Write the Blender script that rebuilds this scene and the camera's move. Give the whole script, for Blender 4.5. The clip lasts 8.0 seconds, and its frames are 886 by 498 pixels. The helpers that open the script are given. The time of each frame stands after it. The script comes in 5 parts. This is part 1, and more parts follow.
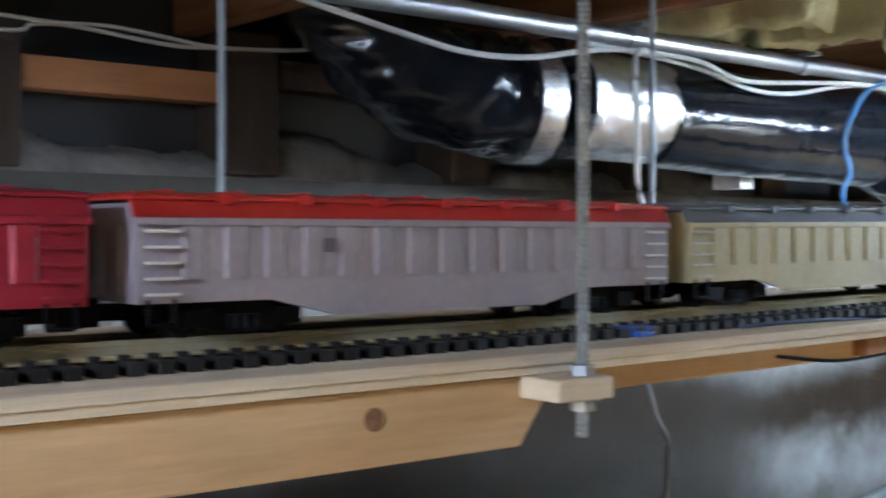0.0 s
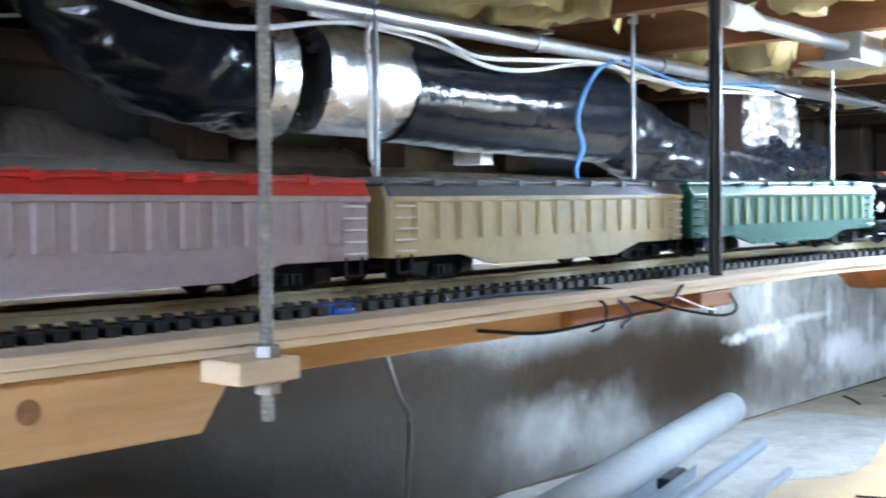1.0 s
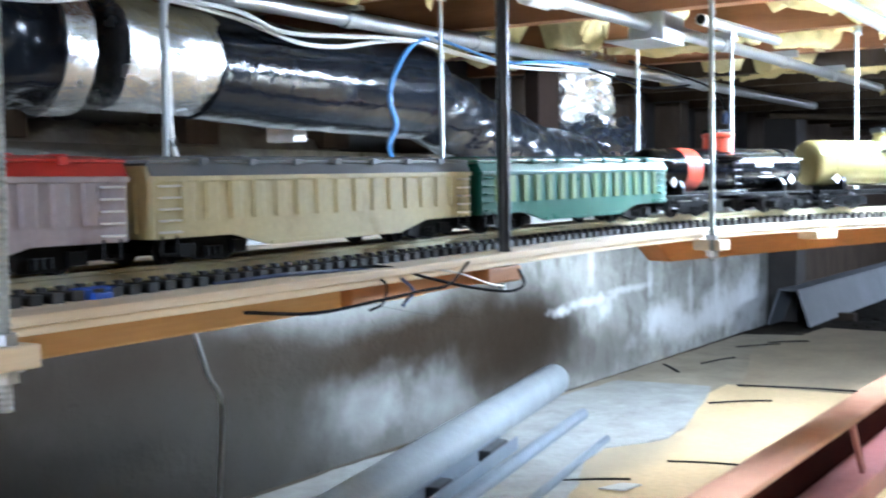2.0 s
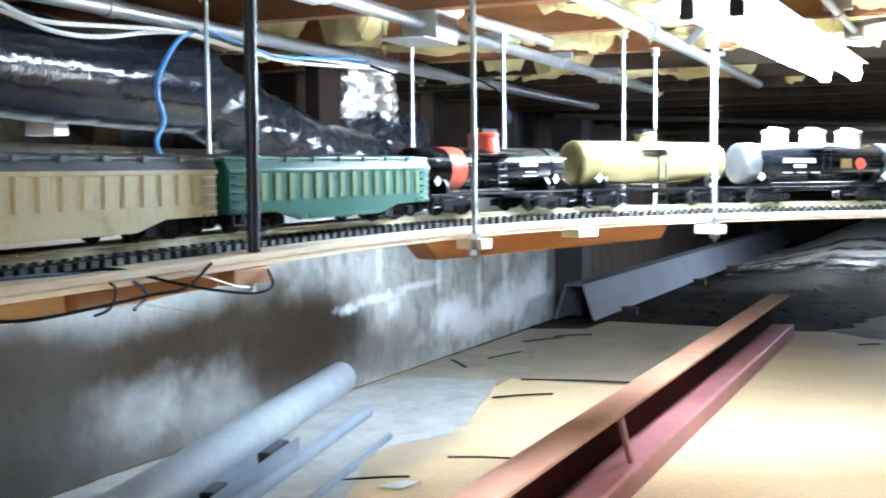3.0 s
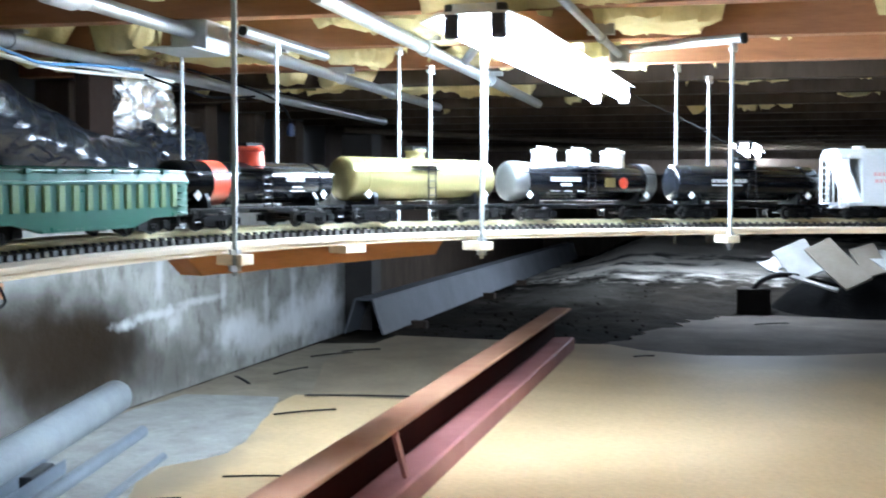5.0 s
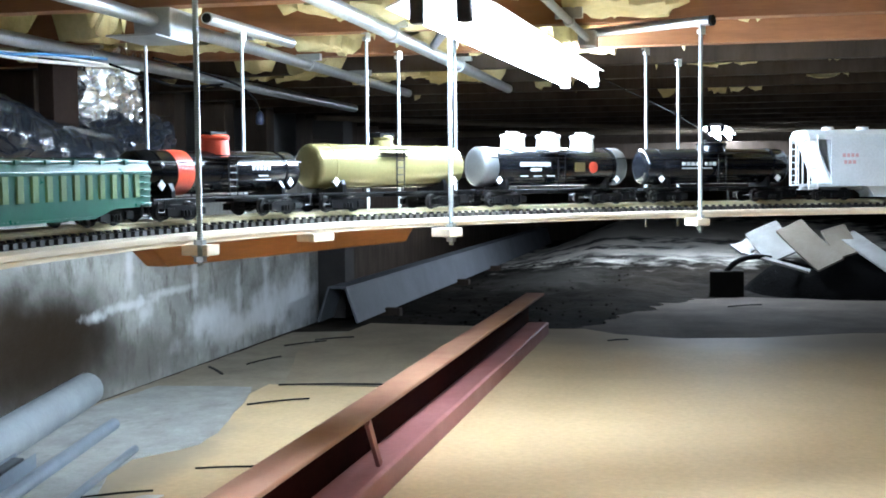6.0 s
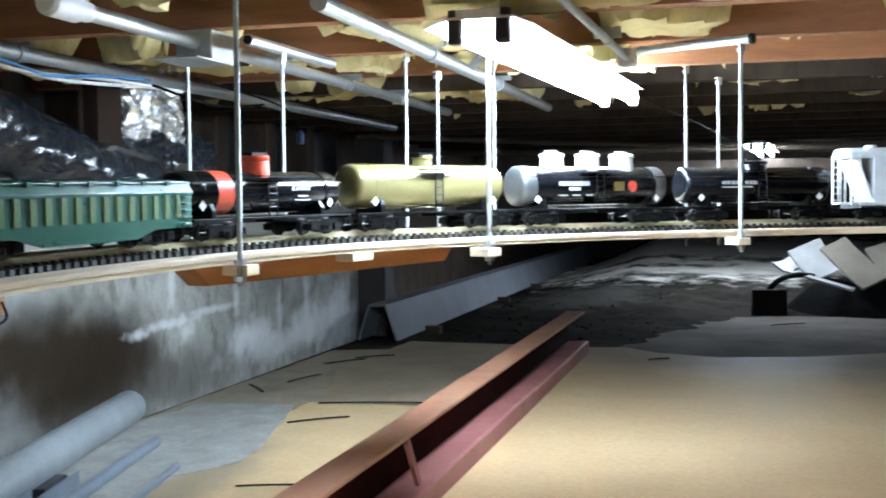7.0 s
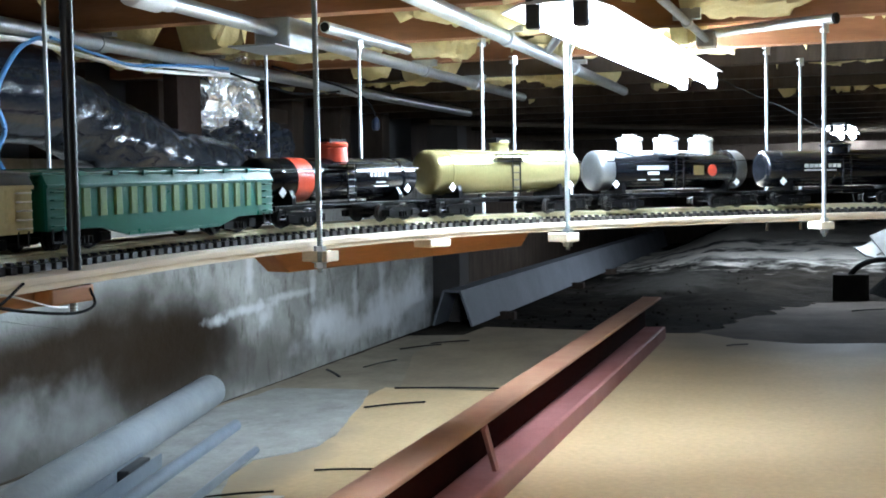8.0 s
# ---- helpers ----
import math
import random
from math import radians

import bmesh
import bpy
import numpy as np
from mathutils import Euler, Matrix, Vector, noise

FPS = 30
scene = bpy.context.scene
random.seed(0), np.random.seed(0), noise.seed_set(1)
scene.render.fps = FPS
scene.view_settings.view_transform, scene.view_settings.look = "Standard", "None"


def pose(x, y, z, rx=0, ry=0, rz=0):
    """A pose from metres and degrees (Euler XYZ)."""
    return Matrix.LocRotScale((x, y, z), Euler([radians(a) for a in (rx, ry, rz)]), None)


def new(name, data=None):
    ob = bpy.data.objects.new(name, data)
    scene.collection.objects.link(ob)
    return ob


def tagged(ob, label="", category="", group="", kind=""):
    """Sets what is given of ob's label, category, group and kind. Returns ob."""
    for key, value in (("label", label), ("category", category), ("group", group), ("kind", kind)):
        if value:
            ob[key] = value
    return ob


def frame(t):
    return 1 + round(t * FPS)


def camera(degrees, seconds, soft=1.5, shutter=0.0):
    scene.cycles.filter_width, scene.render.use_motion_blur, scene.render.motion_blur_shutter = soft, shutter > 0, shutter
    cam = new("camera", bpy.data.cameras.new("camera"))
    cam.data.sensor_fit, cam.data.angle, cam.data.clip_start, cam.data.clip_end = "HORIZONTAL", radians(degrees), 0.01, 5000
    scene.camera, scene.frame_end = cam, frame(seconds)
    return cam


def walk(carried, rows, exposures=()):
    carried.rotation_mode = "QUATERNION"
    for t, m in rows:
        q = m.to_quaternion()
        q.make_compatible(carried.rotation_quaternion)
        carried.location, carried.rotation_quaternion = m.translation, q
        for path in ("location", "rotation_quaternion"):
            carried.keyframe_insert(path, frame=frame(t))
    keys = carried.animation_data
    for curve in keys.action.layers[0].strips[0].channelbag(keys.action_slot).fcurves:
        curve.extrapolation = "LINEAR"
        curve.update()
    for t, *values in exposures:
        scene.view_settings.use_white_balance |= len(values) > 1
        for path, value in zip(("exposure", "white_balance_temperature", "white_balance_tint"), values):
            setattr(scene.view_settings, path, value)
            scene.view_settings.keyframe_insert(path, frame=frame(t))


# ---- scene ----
cam = camera(41.13, 8.0, soft=1.8, shutter=0.5)
PATH = [
    (0, (0.2820, -0.0098, 0.5792), (89.495, -0.102, -38.675)),
    (0.5, (0.3142, -0.0148, 0.5783), (89.060, 0.391, -44.715)),
    (1, (0.3390, -0.0217, 0.5772), (88.388, 0.404, -49.751)),
    (1.2, (0.3453, -0.0312, 0.5771), (88.434, 0.310, -51.261)),
    (2.3, (0.3910, -0.0679, 0.5790), (86.505, 0.843, -60.102)),
    (2.5, (0.4015, -0.0745, 0.5781), (86.282, 0.662, -62.265)),
    (3, (0.4199, -0.0936, 0.5811), (86.832, 0.522, -66.697)),
    (3.5, (0.4263, -0.1077, 0.5806), (86.716, 0.477, -69.030)),
    (4, (0.4369, -0.1155, 0.5809), (87.108, 0.310, -71.259)),
    (4.5, (0.4441, -0.1247, 0.5815), (87.159, -0.151, -73.756)),
    (5, (0.4458, -0.1344, 0.5837), (87.463, -0.193, -76.313)),
    (5.2, (0.4492, -0.1378, 0.5836), (86.988, -0.115, -77.243)),
    (6.3, (0.4600, -0.1421, 0.5842), (86.832, 0.661, -77.501)),
    (6.5, (0.4576, -0.1455, 0.5876), (87.276, 0.326, -77.220)),
    (7, (0.4566, -0.1438, 0.5871), (87.666, 0.661, -75.592)),
    (7.5, (0.4529, -0.1333, 0.5865), (87.323, 0.371, -72.441)),
    (8, (0.4573, -0.1363, 0.5871), (87.022, 1.023, -72.072)),
]
EXPOSURES = [(0.0, 1.13, 5750, 11), (0.5, 1.33, 5650, 11), (1.0, 1.63, 5700, 12), (2.5, 1.6, 5780, 10), (3.5, 1.48, 5900, 10), (5.0, 1.0, 5920, 9), (6.5, 0.64, 6050, 8), (8.0, 0.45, 6080, 8)]
walk(cam, [(t, pose(*e, *a)) for t, e, a in PATH], EXPOSURES)

# ---------------------------------------------------------------- light
world = bpy.data.worlds.new("world")
scene.world = world
world.use_nodes = True
world.node_tree.nodes["Background"].inputs[0].default_value = (0.6, 0.7, 0.9, 1)
world.node_tree.nodes["Background"].inputs[1].default_value = 0.0
TUBE_STRENGTH = 160.0
REAR_TUBE_STRENGTH = 82.0
FAR_TUBE_STRENGTH = 115.0

# ---------------------------------------------------------------- materials
MATS = {}


def mat(name, col, rough=0.6, metal=0.0, col2=None, scale=8.0, fine=90.0, mix=0.5, bump=0.15, bump_d=0.002, stretch=(1, 1, 1),
        spec=0.5, rough_var=0.12, emit=0.0, vary=0.0, alpha=1.0, coat=0.0):
    if name in MATS:
        return MATS[name]
    m = bpy.data.materials.new(name)
    m.use_nodes = True
    nt = m.node_tree
    b = nt.nodes["Principled BSDF"]
    N, K = nt.nodes.new, nt.links.new
    c2 = col2 or tuple(c * 0.7 for c in col)
    tc, mp = N("ShaderNodeTexCoord"), N("ShaderNodeMapping")
    mp.inputs["Scale"].default_value = stretch
    K(tc.outputs["Object"], mp.inputs["Vector"])
    n1, n2 = N("ShaderNodeTexNoise"), N("ShaderNodeTexNoise")
    for n, s, d in ((n1, scale, 5), (n2, fine, 3)):
        n.inputs["Scale"].default_value = s
        n.inputs["Detail"].default_value = d
        n.inputs["Roughness"].default_value = 0.62
        K(mp.outputs[0], n.inputs["Vector"])
    r1 = N("ShaderNodeValToRGB")
    r1.color_ramp.elements[0].position, r1.color_ramp.elements[1].position = 0.32, 0.68
    K(n1.outputs["Fac"], r1.inputs[0])
    mx = N("ShaderNodeMix")
    mx.data_type = "RGBA"
    mx.inputs["A"].default_value, mx.inputs["B"].default_value = (*col, 1), (*c2, 1)
    mu = N("ShaderNodeMath")
    mu.operation = "MULTIPLY"
    mu.inputs[1].default_value = mix
    K(r1.outputs[0], mu.inputs[0])
    K(mu.outputs[0], mx.inputs["Factor"])
    out = mx.outputs["Result"]
    # fine grain
    hs = N("ShaderNodeHueSaturation")
    mr = N("ShaderNodeMapRange")
    mr.inputs["To Min"].default_value, mr.inputs["To Max"].default_value = 0.82, 1.18
    K(n2.outputs["Fac"], mr.inputs["Value"])
    K(mr.outputs[0], hs.inputs["Value"])
    K(out, hs.inputs["Color"])
    out = hs.outputs[0]
    if vary:
        oi, m2, h2 = N("ShaderNodeObjectInfo"), N("ShaderNodeMapRange"), N("ShaderNodeHueSaturation")
        m2.inputs["To Min"].default_value, m2.inputs["To Max"].default_value = 1 - vary, 1 + vary
        K(oi.outputs["Random"], m2.inputs["Value"])
        K(m2.outputs[0], h2.inputs["Value"])
        K(out, h2.inputs["Color"])
        out = h2.outputs[0]
    K(out, b.inputs["Base Color"])
    m3 = N("ShaderNodeMapRange")
    m3.inputs["To Min"].default_value, m3.inputs["To Max"].default_value = max(rough - rough_var, 0.03), min(rough + rough_var, 1)
    K(n1.outputs["Fac"], m3.inputs["Value"])
    K(m3.outputs[0], b.inputs["Roughness"])
    b.inputs["Metallic"].default_value = metal
    b.inputs["Specular IOR Level"].default_value = spec
    b.inputs["Coat Weight"].default_value = coat
    if bump:
        bp = N("ShaderNodeBump")
        bp.inputs["Strength"].default_value, bp.inputs["Distance"].default_value = bump, bump_d
        ad = N("ShaderNodeMath")
        ad.operation = "ADD"
        K(n1.outputs["Fac"], ad.inputs[0])
        K(n2.outputs["Fac"], ad.inputs[1])
        K(ad.outputs[0], bp.inputs["Height"])
        K(bp.outputs[0], b.inputs["Normal"])
    if emit:
        b.inputs["Emission Color"].default_value = (*col, 1)
        b.inputs["Emission Strength"].default_value = emit
    MATS[name] = m
    return m


def tone_patch(m, centre, size, colour, soft=0.5, wob=0.35, strength=0.85, wscale=5.0):
    """A blotch of its own outline on a material of an object that stands at the origin."""
    nt = m.node_tree
    b = nt.nodes["Principled BSDF"]
    N, K = nt.nodes.new, nt.links.new
    old = b.inputs["Base Color"].links[0].from_socket
    tc, mp, nz = N("ShaderNodeTexCoord"), N("ShaderNodeMapping"), N("ShaderNodeTexNoise")
    mp.inputs["Location"].default_value = [-c / s for c, s in zip(centre, size)]
    mp.inputs["Scale"].default_value = [1 / s for s in size]
    K(tc.outputs["Object"], mp.inputs["Vector"])
    nz.inputs["Scale"].default_value, nz.inputs["Detail"].default_value = wscale, 4
    K(tc.outputs["Object"], nz.inputs["Vector"])
    ln = N("ShaderNodeVectorMath")
    ln.operation = "LENGTH"
    K(mp.outputs[0], ln.inputs[0])
    ma = N("ShaderNodeMath")
    ma.operation = "MULTIPLY_ADD"
    K(nz.outputs["Fac"], ma.inputs[0])
    ma.inputs[1].default_value = wob * 2
    K(ln.outputs["Value"], ma.inputs[2])
    mr = N("ShaderNodeMapRange")
    mr.interpolation_type = "SMOOTHSTEP"
    mr.inputs["From Min"].default_value, mr.inputs["From Max"].default_value = 1 - soft + wob, 1 + soft + wob
    mr.inputs["To Min"].default_value, mr.inputs["To Max"].default_value = strength, 0
    K(ma.outputs[0], mr.inputs["Value"])
    mx = N("ShaderNodeMix")
    mx.data_type = "RGBA"
    K(mr.outputs[0], mx.inputs["Factor"])
    K(old, mx.inputs["A"])
    mx.inputs["B"].default_value = (*colour, 1)
    K(mx.outputs["Result"], b.inputs["Base Color"])


def mottle(m, colour, scale, lo, hi, strength, stretch=(1, 1, 1), seed=0.0):
    """Scattered patches of another colour all over a material."""
    nt = m.node_tree
    b = nt.nodes["Principled BSDF"]
    N, K = nt.nodes.new, nt.links.new
    old = b.inputs["Base Color"].links[0].from_socket
    tc, mp, nz, mr, mx = N("ShaderNodeTexCoord"), N("ShaderNodeMapping"), N("ShaderNodeTexNoise"), N("ShaderNodeMapRange"), N("ShaderNodeMix")
    mp.inputs["Scale"].default_value, mp.inputs["Location"].default_value = stretch, (seed, seed * 1.7, seed * 0.6)
    nz.inputs["Scale"].default_value, nz.inputs["Detail"].default_value, nz.inputs["Roughness"].default_value = scale, 6, 0.68
    mr.interpolation_type = "SMOOTHSTEP"
    mr.inputs["From Min"].default_value, mr.inputs["From Max"].default_value, mr.inputs["To Max"].default_value = lo, hi, strength
    mx.data_type = "RGBA"
    mx.inputs["B"].default_value = (*colour, 1)
    K(tc.outputs["Object"], mp.inputs["Vector"])
    K(mp.outputs[0], nz.inputs["Vector"])
    K(nz.outputs["Fac"], mr.inputs["Value"])
    K(mr.outputs[0], mx.inputs["Factor"])
    K(old, mx.inputs["A"])
    K(mx.outputs["Result"], b.inputs["Base Color"])


concrete = mat("concrete", (0.45, 0.447, 0.415), 0.85, col2=(0.20, 0.197, 0.18), scale=3.6, fine=45, mix=0.8, bump=0.5, bump_d=0.006, spec=0.05)
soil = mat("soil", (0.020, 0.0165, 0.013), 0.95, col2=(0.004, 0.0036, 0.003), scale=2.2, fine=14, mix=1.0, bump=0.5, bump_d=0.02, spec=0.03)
tan_sheet = mat("tan_sheet", (0.60, 0.445, 0.26), 0.62, col2=(0.50, 0.355, 0.195), rough_var=0.08, scale=2.0, fine=60, mix=0.7, bump=0.05, spec=0.2)
grey_sheet = mat("grey_sheet", (0.36, 0.36, 0.34), 0.8, col2=(0.24, 0.23, 0.215), scale=11, fine=120, mix=0.75, bump=0.2, spec=0.12)
pale_pine = mat("pale_pine", (0.78, 0.69, 0.54), 0.6, col2=(0.62, 0.50, 0.34), scale=9, fine=90, mix=0.6, bump=0.12, stretch=(0.6, 4, 4), spec=0.3)
pine = mat("pine", (0.64, 0.45, 0.25), 0.6, col2=(0.45, 0.27, 0.125), scale=5, fine=60, mix=0.85, bump=0.12, stretch=(0.4, 5, 5), spec=0.3)
ply = mat("plywood", (0.76, 0.68, 0.55), 0.65, col2=(0.55, 0.44, 0.32), scale=7, fine=70, mix=0.75, bump=0.15, stretch=(0.3, 3, 10), spec=0.25)
brown_wood = mat("brown_wood", (0.36, 0.16, 0.06), 0.55, col2=(0.24, 0.10, 0.035), scale=5, fine=60, mix=0.7, bump=0.1, stretch=(0.6, 6, 6), spec=0.3)
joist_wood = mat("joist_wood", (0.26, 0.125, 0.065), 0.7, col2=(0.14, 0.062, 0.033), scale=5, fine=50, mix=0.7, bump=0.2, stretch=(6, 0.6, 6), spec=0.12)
# old timber tone, also used as painted shade on far joists and walls
old_shaded_wood = mat("old_shaded_wood", (0.056, 0.041, 0.031), 0.8, col2=(0.024, 0.018, 0.014), scale=5, fine=50, mix=0.7, bump=0.2, stretch=(4, 4, 0.8), spec=0.12)
orange_wood = mat("orange_wood", (0.40, 0.19, 0.085), 0.7, col2=(0.28, 0.12, 0.05), scale=5, fine=50, mix=0.7, bump=0.2, stretch=(0.7, 4, 5), spec=0.12)
subfloor_mat = mat("subfloor", (0.07, 0.045, 0.03), 0.8, scale=4, fine=40, bump=0.2, spec=0.12)
galv = mat("galvanised_steel", (0.48, 0.50, 0.52), 0.36, 0.9, col2=(0.36, 0.38, 0.40), scale=30, fine=200, mix=0.6, bump=0.06)
zinc = mat("zinc_rod", (0.33, 0.355, 0.36), 0.5, 0.7, scale=40, fine=300, mix=0.4, bump=0.1)
dark_steel = mat("dark_steel", (0.05, 0.05, 0.055), 0.45, 0.6, scale=30, bump=0.1)
black_wrap = mat("black_wrap", (0.012, 0.012, 0.013), 0.4, scale=30, bump=0.1)
# beam primer: web tone near black for its shade, top flange a lit copy
shaded_red_steel = mat("shaded_primer_steel", (0.020, 0.0048, 0.004), 0.85, col2=(0.034, 0.009, 0.007), scale=4, fine=80, mix=0.8, bump=0.12, spec=0.02)
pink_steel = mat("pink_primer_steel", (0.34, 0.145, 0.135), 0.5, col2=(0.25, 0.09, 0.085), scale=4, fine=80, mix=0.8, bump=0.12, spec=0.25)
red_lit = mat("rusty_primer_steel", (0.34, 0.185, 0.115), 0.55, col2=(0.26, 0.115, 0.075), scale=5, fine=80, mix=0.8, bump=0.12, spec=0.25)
grey_paint = mat("grey_painted_metal", (0.135, 0.142, 0.158), 0.6, col2=(0.09, 0.095, 0.105), spec=0.25, scale=4, fine=60, mix=0.6, bump=0.08)
foil = mat("aluminium_foil", (0.82, 0.83, 0.84), 0.24, 0.95, col2=(0.7, 0.71, 0.72), scale=25, fine=70, mix=0.5, bump=0.7, bump_d=0.006)
black_film = mat("black_plastic_film", (0.010, 0.0122, 0.017), 0.13, col2=(0.010, 0.011, 0.014), scale=8, fine=19, mix=0.6, bump=0.24, bump_d=0.012, spec=0.36, rough_var=0.05)
crinkled_film = mat("crinkled_black_film", (0.010, 0.012, 0.016), 0.17, col2=(0.008, 0.0095, 0.012), scale=9, fine=24, mix=0.6, bump=0.32, bump_d=0.012, spec=0.42, rough_var=0.05)
brass = mat("brass_rail", (0.84, 0.79, 0.56), 0.34, 0.5, col2=(0.72, 0.65, 0.42), scale=30, fine=200, mix=0.6, bump=0.05)
tie_mat = mat("tie_plastic", (0.022, 0.02, 0.018), 0.5, scale=60, fine=300, bump=0.3, vary=0.25, spec=0.3)
batt_mat = mat("glass_wool", (0.62, 0.55, 0.31), 0.95, col2=(0.42, 0.34, 0.17), scale=6, fine=90, mix=0.7, bump=0.4, bump_d=0.008, spec=0.12)
white_enamel = mat("white_enamel", (0.78, 0.78, 0.78), 0.35, scale=10, bump=0.03)
tube_mat = mat("lit_tube", (0.745, 0.87, 1.0), 0.4, emit=TUBE_STRENGTH, bump=0)
rear_tube_mat = mat("lit_rear_tube", (0.80, 0.88, 1.0), 0.4, emit=REAR_TUBE_STRENGTH, bump=0)
far_tube_mat = mat("lit_far_tube", (0.78, 0.88, 1.0), 0.4, emit=FAR_TUBE_STRENGTH, bump=0)
white_cable = mat("white_cable", (0.75, 0.75, 0.72), 0.45, scale=30, bump=0.05)
dusty_cable = mat("dusty_cable", (0.32, 0.285, 0.24), 0.6, scale=30, bump=0.05)
blue_cable = mat("blue_cable", (0.07, 0.22, 0.47), 0.45, scale=30, bump=0.05)
black_cable = mat("black_cable", (0.004, 0.004, 0.005), 0.8, scale=30, bump=0.05, spec=0.06)
grey_cable = mat("grey_cable", (0.28, 0.28, 0.27), 0.6, scale=30, bump=0.05)
rusty_pipe = mat("dull_brown_pipe", (0.085, 0.065, 0.045), 0.7, col2=(0.05, 0.038, 0.027), scale=14, bump=0.1, spec=0.2)
thin_pvc = mat("thin_pipe", (0.17, 0.197, 0.23), 0.45, col2=(0.115, 0.135, 0.16), scale=6, fine=80, mix=0.6, bump=0.04)
pvc = mat("pvc_pipe", (0.25, 0.272, 0.285), 0.4, col2=(0.165, 0.178, 0.188), scale=6, fine=80, mix=0.6, bump=0.04)
tarp = mat("black_tarp", (0.002, 0.002, 0.002), 0.97, scale=12, fine=60, bump=0.6, bump_d=0.006, spec=0.02)
black_rubber = mat("black_rubber", (0.007, 0.007, 0.007), 0.7, scale=12, fine=60, bump=0.5, bump_d=0.004, spec=0.12)
scrap_white = mat("scrap_board", (0.62, 0.62, 0.60), 0.7, col2=(0.34, 0.33, 0.30), scale=7, fine=60, mix=0.7, bump=0.15, spec=0.12)
scrap_tan = mat("scrap_card", (0.36, 0.31, 0.25), 0.8, col2=(0.26, 0.22, 0.17), scale=7, fine=60, mix=0.7, bump=0.15, spec=0.12)
def paint(name, col, rough=0.38, **kw):
    return mat("paint_" + name, col, rough, col2=tuple(c * 0.78 for c in col), scale=kw.pop("scale", 22), fine=220, mix=0.55, bump=0.05, rough_var=0.1, **kw)


p_orange = paint("orange", (0.80, 0.13, 0.035))
p_maroon = paint("maroon", (0.30, 0.018, 0.035))
p_maroon2 = paint("maroon_roof", (0.26, 0.012, 0.028))
p_red = paint("red", (0.44, 0.025, 0.02))
p_silver = paint("silver_lilac", (0.36, 0.32, 0.36), 0.42)
p_silver_dark = paint("dark_lilac", (0.12, 0.10, 0.13), 0.5)
mottle(p_silver, (0.20, 0.15, 0.16), 30, 0.50, 0.75, 0.55, (1, 1, 0.5), 6.0)
p_cream = paint("cream", (0.55, 0.50, 0.30))
mottle(p_cream, (0.30, 0.22, 0.11), 26, 0.50, 0.72, 0.65, (1, 1, 0.5), 4.0)
p_navy = paint("slate_roof", (0.10, 0.115, 0.14), 0.4)
p_green = paint("green", (0.008, 0.105, 0.072), 0.3)
p_black = paint("black", (0.0035, 0.004, 0.0055), 0.18, spec=0.22)
p_blackm = paint("black_matt", (0.0028, 0.0028, 0.0031), 0.4, spec=0.12)
p_gold = mat("paint_gold", (0.215, 0.19, 0.085), 0.25, 0.45, col2=(0.18, 0.155, 0.065), scale=9, fine=220, mix=0.4, bump=0.02, rough_var=0.03)
p_white = paint("white", (0.72, 0.72, 0.72), 0.4)
p_grey = paint("light_grey", (0.50, 0.53, 0.56), 0.42)
p_stripe = paint("red_stripe", (0.62, 0.07, 0.03))
p_yellow = paint("yellow", (0.70, 0.48, 0.04))
p_dull_yellow = paint("dull_yellow", (0.07, 0.055, 0.02))
p_worn_white = paint("worn_white", (0.36, 0.37, 0.37))
p_lett_red = paint("letter_red", (0.32, 0.035, 0.05))
p_emblem = paint("emblem_red", (0.36, 0.045, 0.025))
p_lett_pink = paint("letter_faded", (0.55, 0.30, 0.32))
wheel_mat = mat("wheel_steel", (0.025, 0.024, 0.023), 0.36, 0.6, scale=40, bump=0.1)

# ---------------------------------------------------------------- mesh helpers


def add_box(bm, lo, hi, m=None):
    vs = [bm.verts.new((x, y, z)) for x in (lo[0], hi[0]) for y in (lo[1], hi[1]) for z in (lo[2], hi[2])]
    if m is not None:
        for v in vs:
            v.co = m @ v.co
    for f in ((0, 1, 3, 2), (4, 6, 7, 5), (0, 4, 5, 1), (2, 3, 7, 6), (0, 2, 6, 4), (1, 5, 7, 3)):
        bm.faces.new([vs[i] for i in f])
    return vs


def add_prism(bm, poly, a, b, axis="y"):
    """Extrudes a polygon: for axis y its points are (x, z), for x (y, z), for z (x, y)."""
    def at(p, d):
        return {"y": (p[0], d, p[1]), "x": (d, p[0], p[1]), "z": (p[0], p[1], d)}[axis]
    A = [bm.verts.new(at(p, a)) for p in poly]
    B = [bm.verts.new(at(p, b)) for p in poly]
    n = len(poly)
    bm.faces.new(A)
    bm.faces.new(B[::-1])
    for i in range(n):
        bm.faces.new((A[i], B[i], B[(i + 1) % n], A[(i + 1) % n]))


def add_sweep(bm, pts, prof, cap=True, up=(0, 0, 1)):
    """Sweeps a closed profile of (side, up) along points."""
    rings = []
    P = [Vector(p) for p in pts]
    for i, p in enumerate(P):
        d = (P[min(i + 1, len(P) - 1)] - P[max(i - 1, 0)]).normalized()
        u = Vector(up)
        if abs(d.dot(u)) > 0.98:
            u = Vector((0, 1, 0))
        s = d.cross(u).normalized()
        w = s.cross(d)
        q = prof(i) if callable(prof) else prof
        rings.append([bm.verts.new(p + s * a + w * b) for a, b in q])
    n = len(rings[0])
    for A, B in zip(rings, rings[1:]):
        for i in range(n):
            bm.faces.new((A[i], A[(i + 1) % n], B[(i + 1) % n], B[i]))
    if cap:
        bm.faces.new(rings[0][::-1])
        bm.faces.new(rings[-1])


def circle(r, n=12):
    return [(r * math.cos(2 * math.pi * i / n), r * math.sin(2 * math.pi * i / n)) for i in range(n)]


